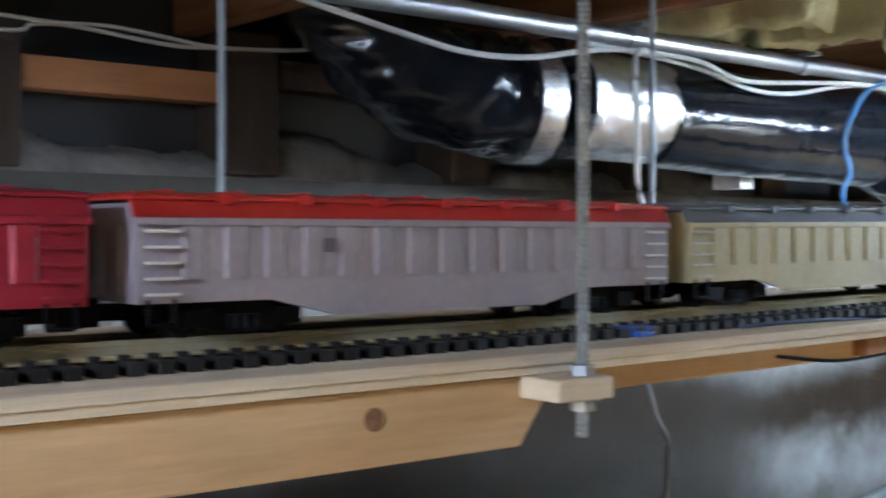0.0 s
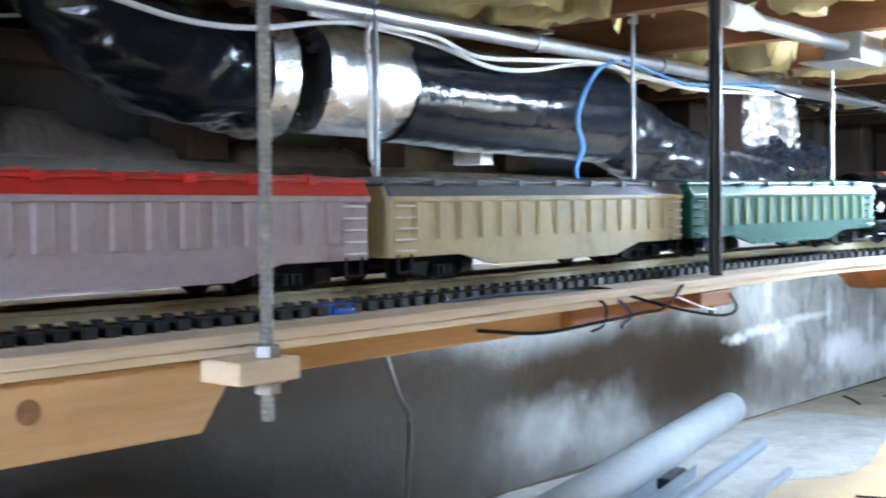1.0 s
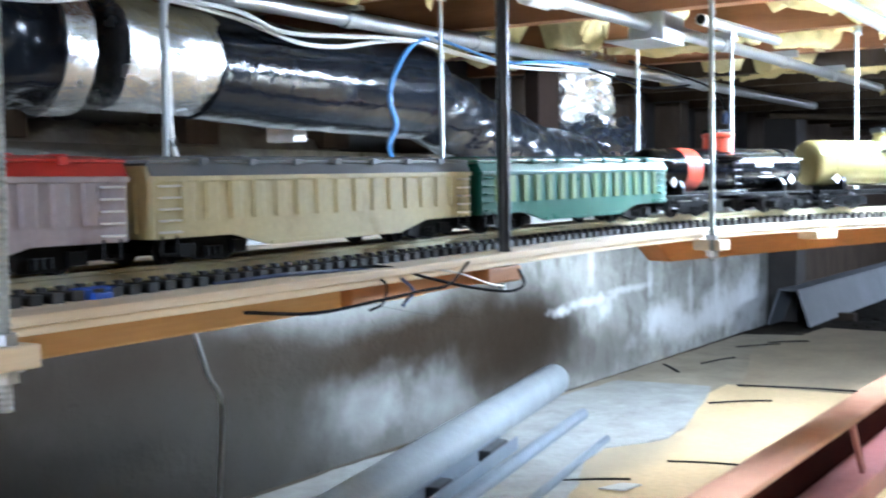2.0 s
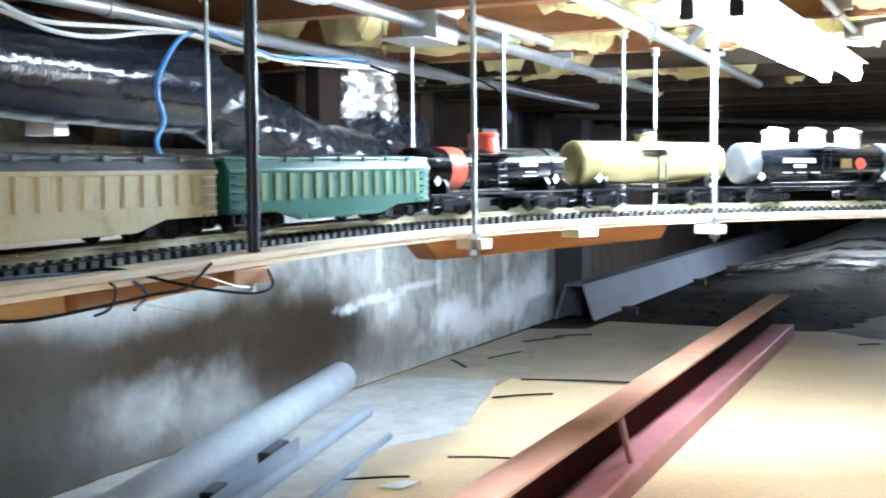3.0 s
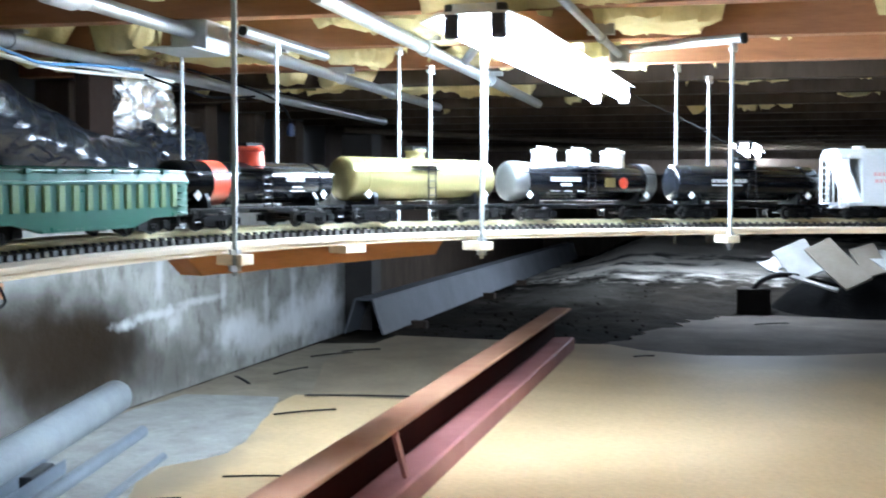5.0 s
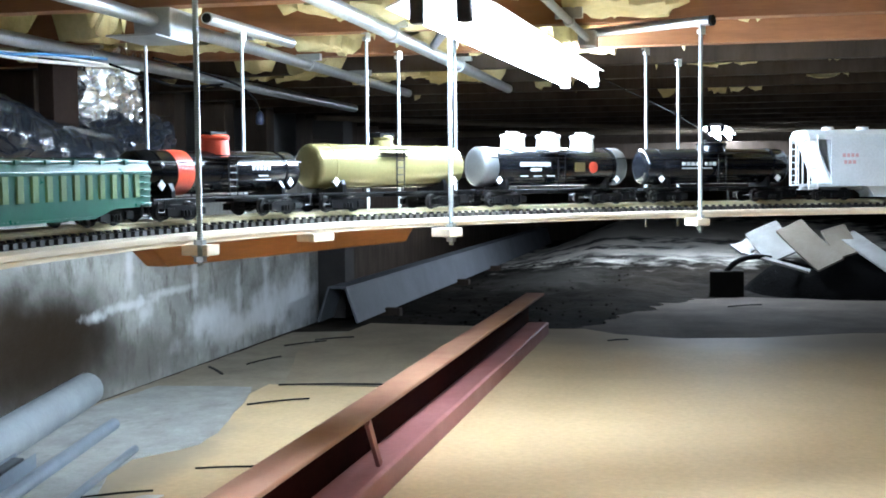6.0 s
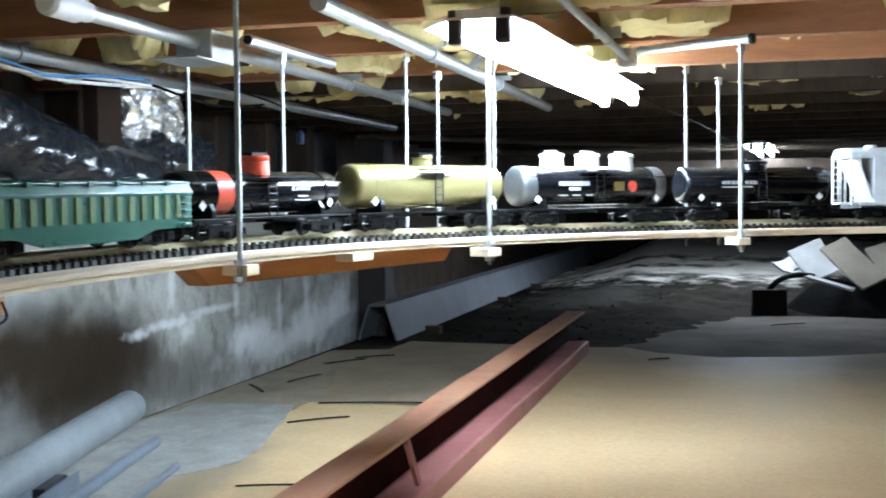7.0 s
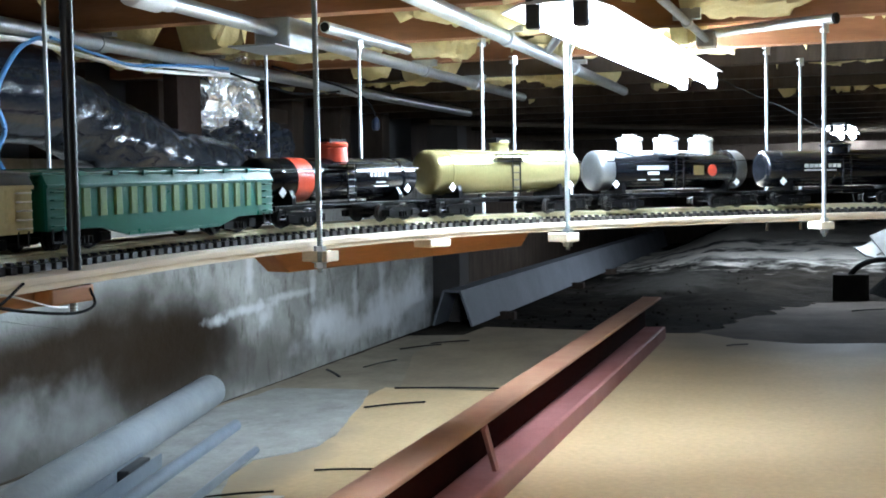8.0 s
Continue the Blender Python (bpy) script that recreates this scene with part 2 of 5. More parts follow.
def add_rod(bm, p, q, r, n=10):
    add_sweep(bm, [p, q], circle(r, n))


def add_lathe(bm, prof, axis="x", at=(0, 0, 0), n=24, smooth=True):
    """Turns a profile of (along, radius) round an axis."""
    rings = []
    for d, r in prof:
        ring = []
        for i in range(n):
            a = 2 * math.pi * i / n
            c, s = r * math.cos(a), r * math.sin(a)
            v = {"x": (d, c, s), "z": (c, s, d), "y": (c, d, s)}[axis]
            ring.append(bm.verts.new(Vector(v) + Vector(at)))
        rings.append(ring)
    for A, B in zip(rings, rings[1:]):
        for i in range(n):
            bm.faces.new((A[i], A[(i + 1) % n], B[(i + 1) % n], B[i]))
    bm.faces.new(rings[0][::-1])
    bm.faces.new(rings[-1])


def smooth_path(pts, k=6):
    """Catmull-Rom through the points."""
    P = [Vector(p) for p in pts]
    P = [2 * P[0] - P[1]] + P + [2 * P[-1] - P[-2]]
    out = []
    for i in range(1, len(P) - 2):
        a, b, c, d = P[i - 1:i + 3]
        for j in range(k):
            t = j / k
            out.append(0.5 * (2 * b + (c - a) * t + (2 * a - 5 * b + 4 * c - d) * t * t + (3 * b - a - 3 * c + d) * t ** 3))
    out.append(P[-2])
    return out


def finish(name, bm, material, smooth=None, bevel=0.0):
    bmesh.ops.recalc_face_normals(bm, faces=bm.faces)
    if bevel:
        es = [e for e in bm.edges if len(e.link_faces) == 2 and e.calc_face_angle(0) > 0.6]
        bmesh.ops.bevel(bm, geom=es, offset=bevel, segments=2, affect="EDGES", profile=0.6, clamp_overlap=True)
    me = bpy.data.meshes.new(name)
    bm.to_mesh(me)
    bm.free()
    if smooth is not None:
        for p in me.polygons:
            p.use_smooth = True
        me.set_sharp_from_angle(angle=radians(smooth))
    me.materials.append(material)
    return me


def part(name, bm, material, parent=None, label="", smooth=None, bevel=0.0):
    me = bm if isinstance(bm, bpy.types.Mesh) else finish(name, bm, material, smooth, bevel)
    ob = new(name, me)
    if parent is not None:
        ob.parent = parent
    if label:
        ob["label"] = label
    return ob


def thing(name, label, category, group="", m=None, kind=""):
    ob = new(name)
    if m is not None:
        ob.matrix_basis = m
    return tagged(ob, label, category, group, kind)


def boxes(*bs):
    bm = bmesh.new()
    for lo, hi in bs:
        add_box(bm, lo, hi)
    return bm


def rods(r, *ps, n=8):
    bm = bmesh.new()
    for p, q in ps:
        add_rod(bm, p, q, r, n)
    return bm


def tube_bm(pts, r, n=10, k=6):
    bm = bmesh.new()
    add_sweep(bm, smooth_path(pts, k) if k else pts, circle(r, n))
    return bm


# ---------------------------------------------------------------- plan
WALL_Y = 1.5            # face of the concrete wall; x runs along it
DECK = 0.512            # top of the railway shelf
RAIL = 0.528            # top of the rails
CX, EDGE_Y, EDGE_R = 1.45, 0.49, 1.5     # the shelf's inner edge: straight, then an arc
CY = EDGE_Y - EDGE_R
TRACK = 0.085           # from the inner edge to the middle of the track
SHELF = 0.36            # width of the shelf
JOIST_Z = 0.875


def along(s, off):
    """Place and heading (degrees) at s metres past the start of the curve, off metres outside the shelf's inner edge. s is taken on the track."""
    if s < 0:
        return (CX + s, EDGE_Y + off), 0.0
    a = s / (EDGE_R + TRACK)
    return (CX + (EDGE_R + off) * math.sin(a), CY + (EDGE_R + off) * math.cos(a)), -math.degrees(a)


def lift(s):
    """The shelf climbs a little towards the curve."""
    t = min(max((s + 0.8) / 1.6, 0.0), 1.0)
    return 0.0165 * t * t * (3 - 2 * t)


def lift_at(x, y):
    return lift(x - CX if x < CX else math.atan2(x - CX, y - CY) * (EDGE_R + TRACK))


def line_along(s0, s1, off, z, step=0.05):
    n = max(2, int(abs(s1 - s0) / step))
    S = [s0 + (s1 - s0) * i / n for i in range(n + 1)]
    return [(*along(s, off)[0], z + lift(s)) for s in S]


# ---------------------------------------------------------------- the crawl space
S0, S1 = -2.4, 3.0

# brown damp and grey tones, darkened further for the shelf's shade low left
DAMP_SHADE, GREY, CHALK = (0.021, 0.0142, 0.0092), (0.042, 0.037, 0.031), (0.78, 0.79, 0.80)
mottle(concrete, (0.58, 0.58, 0.55), 5.0, 0.52, 0.74, 0.35, (1, 1, 0.9), 3.0)
mottle(concrete, (0.12, 0.11, 0.095), 9.0, 0.50, 0.70, 0.8, (1.6, 1, 0.6), 8.0)
mottle(concrete, (0.15, 0.143, 0.128), 4.5, 0.46, 0.66, 0.55, (0.7, 1, 1), 12.0)
tone_patch(concrete, (1.0, 1.5, 0.05), (1.45, 9, 0.30), GREY, soft=0.45, wob=0.5, strength=0.92, wscale=5)
tone_patch(concrete, (2.62, 1.5, 0.04), (0.62, 9, 0.13), (0.070, 0.066, 0.060), soft=0.6, wob=0.7, strength=0.93, wscale=6)
tone_patch(concrete, (2.05, 1.5, 0.275), (1.15, 9, 0.165), DAMP_SHADE, soft=0.42, wob=0.5, strength=0.96, wscale=5)
tone_patch(concrete, (2.95, 1.5, 0.19), (0.55, 9, 0.125), DAMP_SHADE, soft=0.5, wob=0.6, strength=0.95, wscale=6)
tone_patch(concrete, (0.9, 1.5, 0.63), (1.5, 9, 0.12), (0.05, 0.045, 0.039), soft=0.4, wob=0.4, strength=0.92, wscale=6)
tone_patch(concrete, (3.22, 1.5, 0.15), (0.30, 9, 0.12), DAMP_SHADE, soft=0.6, wob=0.7, strength=0.92, wscale=7)
tone_patch(concrete, (3.62, 1.5, 0.06), (0.42, 9, 0.08), (0.11, 0.10, 0.088), soft=0.7, wob=0.7, strength=0.8, wscale=7)
tone_patch(concrete, (2.45, 1.5, 0.10), (0.16, 9, 0.06), (0.26, 0.26, 0.25), soft=0.8, wob=1.0, strength=0.5, wscale=11)
tone_patch(concrete, (2.78, 1.5, 0.09), (0.16, 9, 0.07), (0.26, 0.26, 0.25), soft=0.8, wob=1.0, strength=0.5, wscale=11)
tone_patch(concrete, (1.80, 1.5, 0.05), (0.62, 9, 0.17), (0.032, 0.028, 0.023), soft=0.5, wob=0.5, strength=0.9, wscale=6)
tone_patch(concrete, (3.15, 1.5, 0.13), (0.34, 9, 0.10), DAMP_SHADE, soft=0.6, wob=0.7, strength=0.85, wscale=8)
tone_patch(concrete, (2.50, 1.5, 0.44), (0.50, 9, 0.125), (0.33, 0.335, 0.315), soft=0.55, wob=0.35, strength=0.9, wscale=7)
for cx, cz, lx, lz, k in ((4.20, 0.13, 0.13, 0.042, 0.95), (4.74, 0.12, 0.12, 0.065, 0.95), (5.10, 0.09, 0.18, 0.085, 1.0), (4.45, 0.08, 0.35, 0.035, 0.6)):
    tone_patch(concrete, (cx, 1.5, cz), (lx, 9, lz), CHALK, soft=0.9, wob=1.1, strength=k, wscale=13)
for cx, cz, lx, lz in ((4.22, 0.145, 0.10, 0.030), (4.62, 0.125, 0.06, 0.045), (4.98, 0.13, 0.20, 0.045), (3.62, 0.355, 0.022, 0.07), (4.72, 0.25, 0.03, 0.08), (4.08, 0.27, 0.02, 0.06),
                       (3.62, 0.235, 0.14, 0.012), (3.90, 0.252, 0.16, 0.010), (3.42, 0.222, 0.05, 0.012), (3.72, 0.205, 0.05, 0.03), (4.45, 0.20, 0.025, 0.07), (5.12, 0.20, 0.07, 0.05)):
    tone_patch(concrete, (cx, 1.5, cz), (lx, 9, lz), CHALK, soft=0.85, wob=1.2, strength=0.6, wscale=24)


def setting(name, bm, material, label, category, **kw):
    return tagged(part(name, bm, material, None, **kw), label, category, kind="structure")


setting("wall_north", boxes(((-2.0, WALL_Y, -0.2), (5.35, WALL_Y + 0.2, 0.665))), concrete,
        "stained grey concrete foundation wall with brown damp patches and painted shade", "wall")
g = bmesh.new()
add_prism(g, [(2.27, 0.655), (2.28, 0.40), (2.33, 0.355), (2.50, 0.325), (2.70, 0.285), (2.86, 0.262), (2.915, 0.268), (2.938, 0.295), (2.942, 0.40), (2.94, 0.655)], WALL_Y - 0.003, WALL_Y - 0.0002)
setting("wall_patch", g, concrete, "thin pale cement skim with a rounded edge on the concrete wall", "wall patch", bevel=0.001)
# far wall painted shadow-dark; unseen west and south walls darkened to cut bounce
setting("wall_north_far", boxes(((5.35, 1.72, -0.2), (12.4, 1.9, 1.1))), old_shaded_wood, "bare foundation wall coloured shadow-dark", "wall")
setting("wall_west", boxes(((-2.2, -4.2, -0.2), (-2.0, 1.9, 1.1))), old_shaded_wood, "bare foundation wall coloured shadow-dark", "wall")
setting("wall_south", boxes(((-2.0, -4.2, -0.2), (12.4, -4.0, 1.1))), old_shaded_wood, "bare foundation wall coloured shadow-dark", "wall")
setting("wall_east", boxes(((12.4, -4.2, -0.2), (12.6, 1.9, 1.1))), old_shaded_wood, "dark far wall of the crawl space", "wall")
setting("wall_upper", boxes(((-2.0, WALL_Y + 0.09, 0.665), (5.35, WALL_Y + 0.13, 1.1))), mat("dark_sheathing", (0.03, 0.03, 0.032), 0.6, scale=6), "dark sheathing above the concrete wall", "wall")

# bare soil, uneven, under and beyond the floor sheets
bm = bmesh.new()
NX, NY = 260, 120
grid = []
for i in range(NX + 1):
    row = []
    for j in range(NY + 1):
        x, y = -2.0 + 14.4 * i / NX, -4.0 + 5.75 * j / NY
        far = min(max((x - 5.0 - 1.5 * min(max((0.3 - y) / 0.3, 0), 1)) / 0.8, 0), 1)
        rough = 0.016 * noise.noise((x * 3.1, y * 3.3, 0.3)) + 0.013 * noise.noise((x * 8, y * 8, 1.7)) + 0.009 * noise.noise((x * 19, y * 19, 4.1))
        z = -0.012 + far * (rough + 0.045 * max(x - 6, 0) * min(max((1.2 - y) / 0.6, 0), 1))
        row.append(bm.verts.new((x, y, z)))
    grid.append(row)
for i in range(NX):
    for j in range(NY):
        bm.faces.new((grid[i][j], grid[i + 1][j], grid[i + 1][j + 1], grid[i][j + 1]))
ground = setting("ground", bm, soil, "dark bare soil with dusty far patches painted lamp-bright", "ground", smooth=60)
# far dust patch, its colour raised to carry the distant lamp's pool of light
tone_patch(soil, (9.85, 0.05, 0), (1.75, 1.4, 5), (0.80, 0.75, 0.67), soft=0.3, wob=0.7, strength=0.95, wscale=5.0)
for cx, cy, lx in ((8.25, 0.42, 0.10), (8.9, 0.62, 0.12), (9.5, 0.75, 0.14), (9.3, -0.45, 0.10)):
    tone_patch(soil, (cx, cy, 0), (lx, 0.55, 5), (0.035, 0.032, 0.03), soft=0.7, wob=1.6, strength=0.9, wscale=8)
# clods and crumbs of soil
bm = bmesh.new()
for k in range(260):
    x, y = 5.25 + 3.4 * random.random(), random.uniform(0.25, 1.22)
    r = random.uniform(0.004, 0.013)
    c = Vector((x, y, 0.045 * max(x - 6, 0) * min(max((1.2 - y) / 0.6, 0), 1) - 0.012 + 0.3 * r))
    vs = [bm.verts.new(c + Vector(d) * r * random.uniform(0.6, 1.2)) for d in ((1, 0, 0), (0, 1, 0), (-1, 0, 0), (0, -1, 0), (0, 0, 0.7), (0, 0, -0.7))]
    for a in range(4):
        bm.faces.new((vs[a], vs[(a + 1) % 4], vs[4]))
        bm.faces.new((vs[(a + 1) % 4], vs[a], vs[5]))
tagged(part("soil_clods", bm, soil), "dark clods of dry soil scattered on the ground", "soil", kind="stuff")
tone_patch(soil, (7.2, 0.75, 0), (0.5, 0.35, 5), (0.05, 0.047, 0.042), soft=0.6, wob=1.2, strength=0.6, wscale=7)
tone_patch(soil, (1.6, 1.3, 0), (3.3, 0.7, 5), (0.085, 0.068, 0.052), soft=0.3, wob=0.3, strength=0.95, wscale=5)


def ragged(poly, z0, z1, amp, seed, step=0.06):
    """A flat sheet with torn edges."""
    pts = []
    for i, a in enumerate(poly):
        b = poly[(i + 1) % len(poly)]
        L = math.dist(a, b)
        n = max(1, int(L / step))
        for k in range(n):
            t = k / n
            x, y = a[0] + (b[0] - a[0]) * t, a[1] + (b[1] - a[1]) * t
            pts.append((x + amp * noise.noise((x * 9, y * 9, seed)), y + amp * noise.noise((x * 9, y * 9, seed + 5))))
    b = bmesh.new()
    add_prism(b, pts, z0, z1, "z")
    return b


def sheet(poly, z, material, label, seed, amp=0.006, thick=0.004):
    tagged(part("floor_sheet", ragged(poly, z, z + thick, amp, seed), material), label, "floor sheet", "sheets on the floor")


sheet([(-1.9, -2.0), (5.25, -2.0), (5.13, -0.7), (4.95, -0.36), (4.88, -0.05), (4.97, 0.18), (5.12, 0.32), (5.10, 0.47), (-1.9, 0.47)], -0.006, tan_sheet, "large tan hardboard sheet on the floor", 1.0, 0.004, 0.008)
sheet([(-1.9, 0.49), (3.70, 0.49), (3.69, 1.10), (2.9, 1.08), (2.2, 1.10), (-1.9, 1.08)], -0.006, tan_sheet, "tan hardboard sheet beside the steel beam", 2.0, 0.004, 0.008)
sheet([(3.71, 0.48), (5.12, 0.48), (5.2, 1.22), (4.4, 1.26), (3.72, 1.06)], -0.007, mat("tan_dusty", (0.36, 0.29, 0.20), 0.75, col2=(0.25, 0.20, 0.15), scale=4, fine=50, mix=0.8, spec=0.12), "dusty tan hardboard sheet with a cut edge", 3.0, 0.006, 0.008)
sheet([(1.5, 0.80), (2.2, 0.90), (2.43, 0.955), (2.60, 1.03), (2.74, 1.05), (2.90, 0.962), (3.02, 0.97), (3.10, 0.992), (3.62, 1.118), (3.60, 1.40), (3.3, 1.43), (1.5, 1.44)], 0.003, grey_sheet, "pale grey torn paper sheet on the floor", 4.0, 0.012, 0.003)
sheet([(3.05, 1.07), (3.9, 1.02), (4.97, 0.98), (5.0, 1.2), (4.93, 1.47), (3.4, 1.485), (3.0, 1.42)], -0.0112, mat("dusty_board", (0.34, 0.29, 0.22), 0.85, col2=(0.20, 0.17, 0.13), scale=5, fine=60, mix=0.8, spec=0.1), "dusty grey-tan board against the foot of the wall", 6.0, 0.01, 0.003)
mottle(grey_sheet, (0.17, 0.16, 0.14), 7.0, 0.54, 0.72, 0.5, (1, 1.6, 1), 1.0)
mottle(tan_sheet, (0.46, 0.345, 0.21), 17, 0.54, 0.74, 0.4, (0.5, 1, 1), 5.0)
mottle(tan_sheet, (0.44, 0.33, 0.20), 1.6, 0.5, 0.75, 0.45, (1, 0.6, 1), 2.0)
tone_patch(tan_sheet, (2.55, 1.02, 0), (0.55, 0.10, 5), (0.24, 0.205, 0.155), soft=0.6, wob=0.6, strength=0.75, wscale=6)
tone_patch(tan_sheet, (4.95, -0.9, 0), (0.42, 2.2, 5), (0.20, 0.155, 0.11), soft=0.9, wob=0.5, strength=0.9, wscale=3)
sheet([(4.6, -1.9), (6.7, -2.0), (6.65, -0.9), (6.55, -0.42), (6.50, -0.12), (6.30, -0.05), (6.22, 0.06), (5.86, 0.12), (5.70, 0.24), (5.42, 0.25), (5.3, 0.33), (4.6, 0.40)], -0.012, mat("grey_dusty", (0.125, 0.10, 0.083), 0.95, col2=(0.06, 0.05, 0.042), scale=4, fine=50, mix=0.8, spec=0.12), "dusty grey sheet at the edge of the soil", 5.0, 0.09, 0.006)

# dark slits and dropped strips on the sheets
strips = [((2.68, 0.875), (2.72, 0.72)), ((3.36, 1.035), (3.47, 0.90)), ((3.665, 1.06), (3.72, 0.74)), ((4.45, 1.33), (4.6, 1.22)), ((4.62, 1.27), (4.72, 1.15)),
          ((3.95, 1.40), (3.82, 1.30)), ((2.42, 1.0), (2.5, 0.88)), ((4.75, 0.20), (4.8, 0.13)), ((6.0, -0.25), (6.1, -0.40)), ((4.02, 1.30), (4.2, 1.25))]
for k, (a, b) in enumerate(strips):
    ax, ay = a
    bx, by = b
    pts = [(ax + (bx - ax) * t + 0.006 * noise.noise((k, t * 4, 0)), ay + (by - ay) * t, 0.006 + 0.002 * math.sin(t * 3)) for t in (0, 0.25, 0.5, 0.75, 1)]
    wdt = 0.0014 + 0.0014 * ((k * 7) % 3)
    b2 = bmesh.new()
    add_sweep(b2, pts, [(-wdt, -0.002), (wdt, -0.002), (wdt * 0.8, 0.002), (-wdt * 0.8, 0.002)])
    tagged(part("strip", b2, black_rubber), "thin dark strip lying on the floor", "strip", "strips on the floor")

# ceiling: subfloor, joists, glass wool
setting("ceiling", boxes(((-2.0, -4.0, 1.1), (12.4, 1.9, 1.13))), subfloor_mat, "brown timber subfloor overhead", "ceiling")
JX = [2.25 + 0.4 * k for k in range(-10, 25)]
# joists past x 3.4 take the darker wood to stand for fading light
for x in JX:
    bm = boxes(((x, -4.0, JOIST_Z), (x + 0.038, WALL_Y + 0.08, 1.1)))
    tagged(part("joist", bm, joist_wood if x < 3.4 else old_shaded_wood), "reddish brown timber floor joist" if x < 3.4 else "timber floor joist in a shade-dark tone", "joist", "floor joists", "structure")
for k, x in enumerate(JX[:-1]):
    if x < 0.2 or x > 4.6:
        continue
    bm = bmesh.new()
    nx, ny = 22, 190
    g = []
    for i in range(nx + 1):
        row = []
        for j in range(ny + 1):
            px, py = x + 0.04 + 0.356 * i / nx, -2.2 + 3.6 * j / ny
            tear = noise.noise((px * 3.4, py * 3.4, k * 3.1)) + 0.5 * noise.noise((px * 10, py * 10, k)) + 0.3 * noise.noise((px * 27, py * 27, k + 5))
            f = min(max((tear - 0.08 - 0.22 * max(px - 2.7, 0) - 0.25 * max(0.1 - py, 0)) / 0.24, 0), 1)
            f = f * f * (3 - 2 * f)
            rag = 0.010 * noise.noise((px * 14, py * 14, k)) + 0.004 * noise.noise((px * 60, py * 60, k))
            z = (0.985 + rag) * (1 - f) + (0.872 + 1.3 * rag) * f
            row.append(bm.verts.new((px, py, z)))
        g.append(row)
    for i in range(nx):
        for j in range(ny):
            bm.faces.new((g[i][j], g[i][j + 1], g[i + 1][j + 1], g[i + 1][j]))
    # closed on top
    gt = [[bm.verts.new((v.co.x, v.co.y, 1.095)) for v in (r[0], r[-1])] for r in (g[0], g[-1])]
    bm.faces.new((gt[0][0], gt[1][0], gt[1][1], gt[0][1]))
    tagged(part("insulation_batt", bm, batt_mat, smooth=70), "tattered yellow glass wool sagging between the joists", "insulation", "insulation batts")

# timber framing on top of the concrete wall
for x in (-0.45, -0.05, 0.33, 0.715, 1.09, 1.50, 1.93, 2.33, 2.73, 3.13, 3.53, 3.93, 4.33, 4.73):
    tagged(part("wall_stud", boxes(((x, WALL_Y - 0.01, 0.67), (x + 0.085, WALL_Y + 0.088, JOIST_Z))), old_shaded_wood, bevel=0.003), "greyish rough timber stud on the concrete wall", "stud", "wall studs", "structure")
for x0, x1 in ((-0.365, -0.05), (0.035, 0.33), (0.415, 0.715), (0.80, 1.09), (1.175, 1.50), (2.015, 2.33), (2.415, 2.73), (3.215, 3.53), (3.615, 3.93)):
    z = 0.772 if x0 < 1.1 else 0.80
    tagged(part("blocking", boxes(((x0 + 0.002, WALL_Y + 0.005, z), (x1 - 0.002, WALL_Y + 0.05, z + 0.043))), orange_wood if x0 < 1.0 else old_shaded_wood, bevel=0.002), "orange brown timber block between the studs" if x0 < 1.0 else "dark brown timber block between the studs", "timber block", "blocking", "structure")
# rubble along the top of the wall
bm = bmesh.new()
prev = None
for i in range(241):
    x = 0.2 + 2.2 * i / 240
    h = 0.022 + 0.045 * max(0, noise.noise((x * 4.2, 0, 2.6))) + 0.010 * noise.noise((x * 17, 0, 2)) + 0.007 * noise.noise((x * 55, 0, 6))
    ring = [bm.verts.new(p) for p in ((x, WALL_Y + 0.004, 0.66), (x, WALL_Y + 0.02, 0.665 + h), (x, WALL_Y + 0.07, 0.675 + h * 1.4), (x, WALL_Y + 0.088, 0.66))]
    if prev:
        for a in range(3):
            bm.faces.new((prev[a], ring[a], ring[a + 1], prev[a + 1]))
    prev = ring
tagged(part("debris", bm, mat("mortar_rubble", (0.20, 0.185, 0.165), 0.9, col2=(0.10, 0.09, 0.08), scale=14, fine=70, mix=0.8, bump=0.6, bump_d=0.006, spec=0.1), smooth=50), "crumbled grey mortar along the top of the wall", "debris", kind="stuff")

# far end: ledgers and old pipes in the dark
for z, y0, y1, x in ((0.80, -3.5, 1.7, 8.6), (0.62, -3.5, 1.7, 9.4), (0.72, -3.0, 1.7, 7.6)):
    tagged(part("ledger", boxes(((x, y0, z), (x + 0.045, y1, z + 0.09))), old_shaded_wood, bevel=0.004), "dark timber ledger in the distance", "ledger", "far ledgers", "structure")
tagged(part("old_pipe", tube_bm([(7.0, 1.6, 0.857), (7.05, 0.2, 0.857), (7.1, -2.5, 0.857)], 0.018), rusty_pipe, smooth=40), "long dull brown pipe hung under the joists", "pipe", "old pipes")
tagged(part("old_pipe", tube_bm([(5.2, 1.45, 0.863), (6.4, 0.5, 0.863), (6.9, -0.6, 0.863)], 0.012), rusty_pipe, smooth=40), "long dull brown pipe hung under the joists", "pipe", "old pipes")

# ---------------------------------------------------------------- railway shelf
shelf = thing("railway_shelf", "pale plywood shelf hung from threaded rods, carrying the track", "shelf")
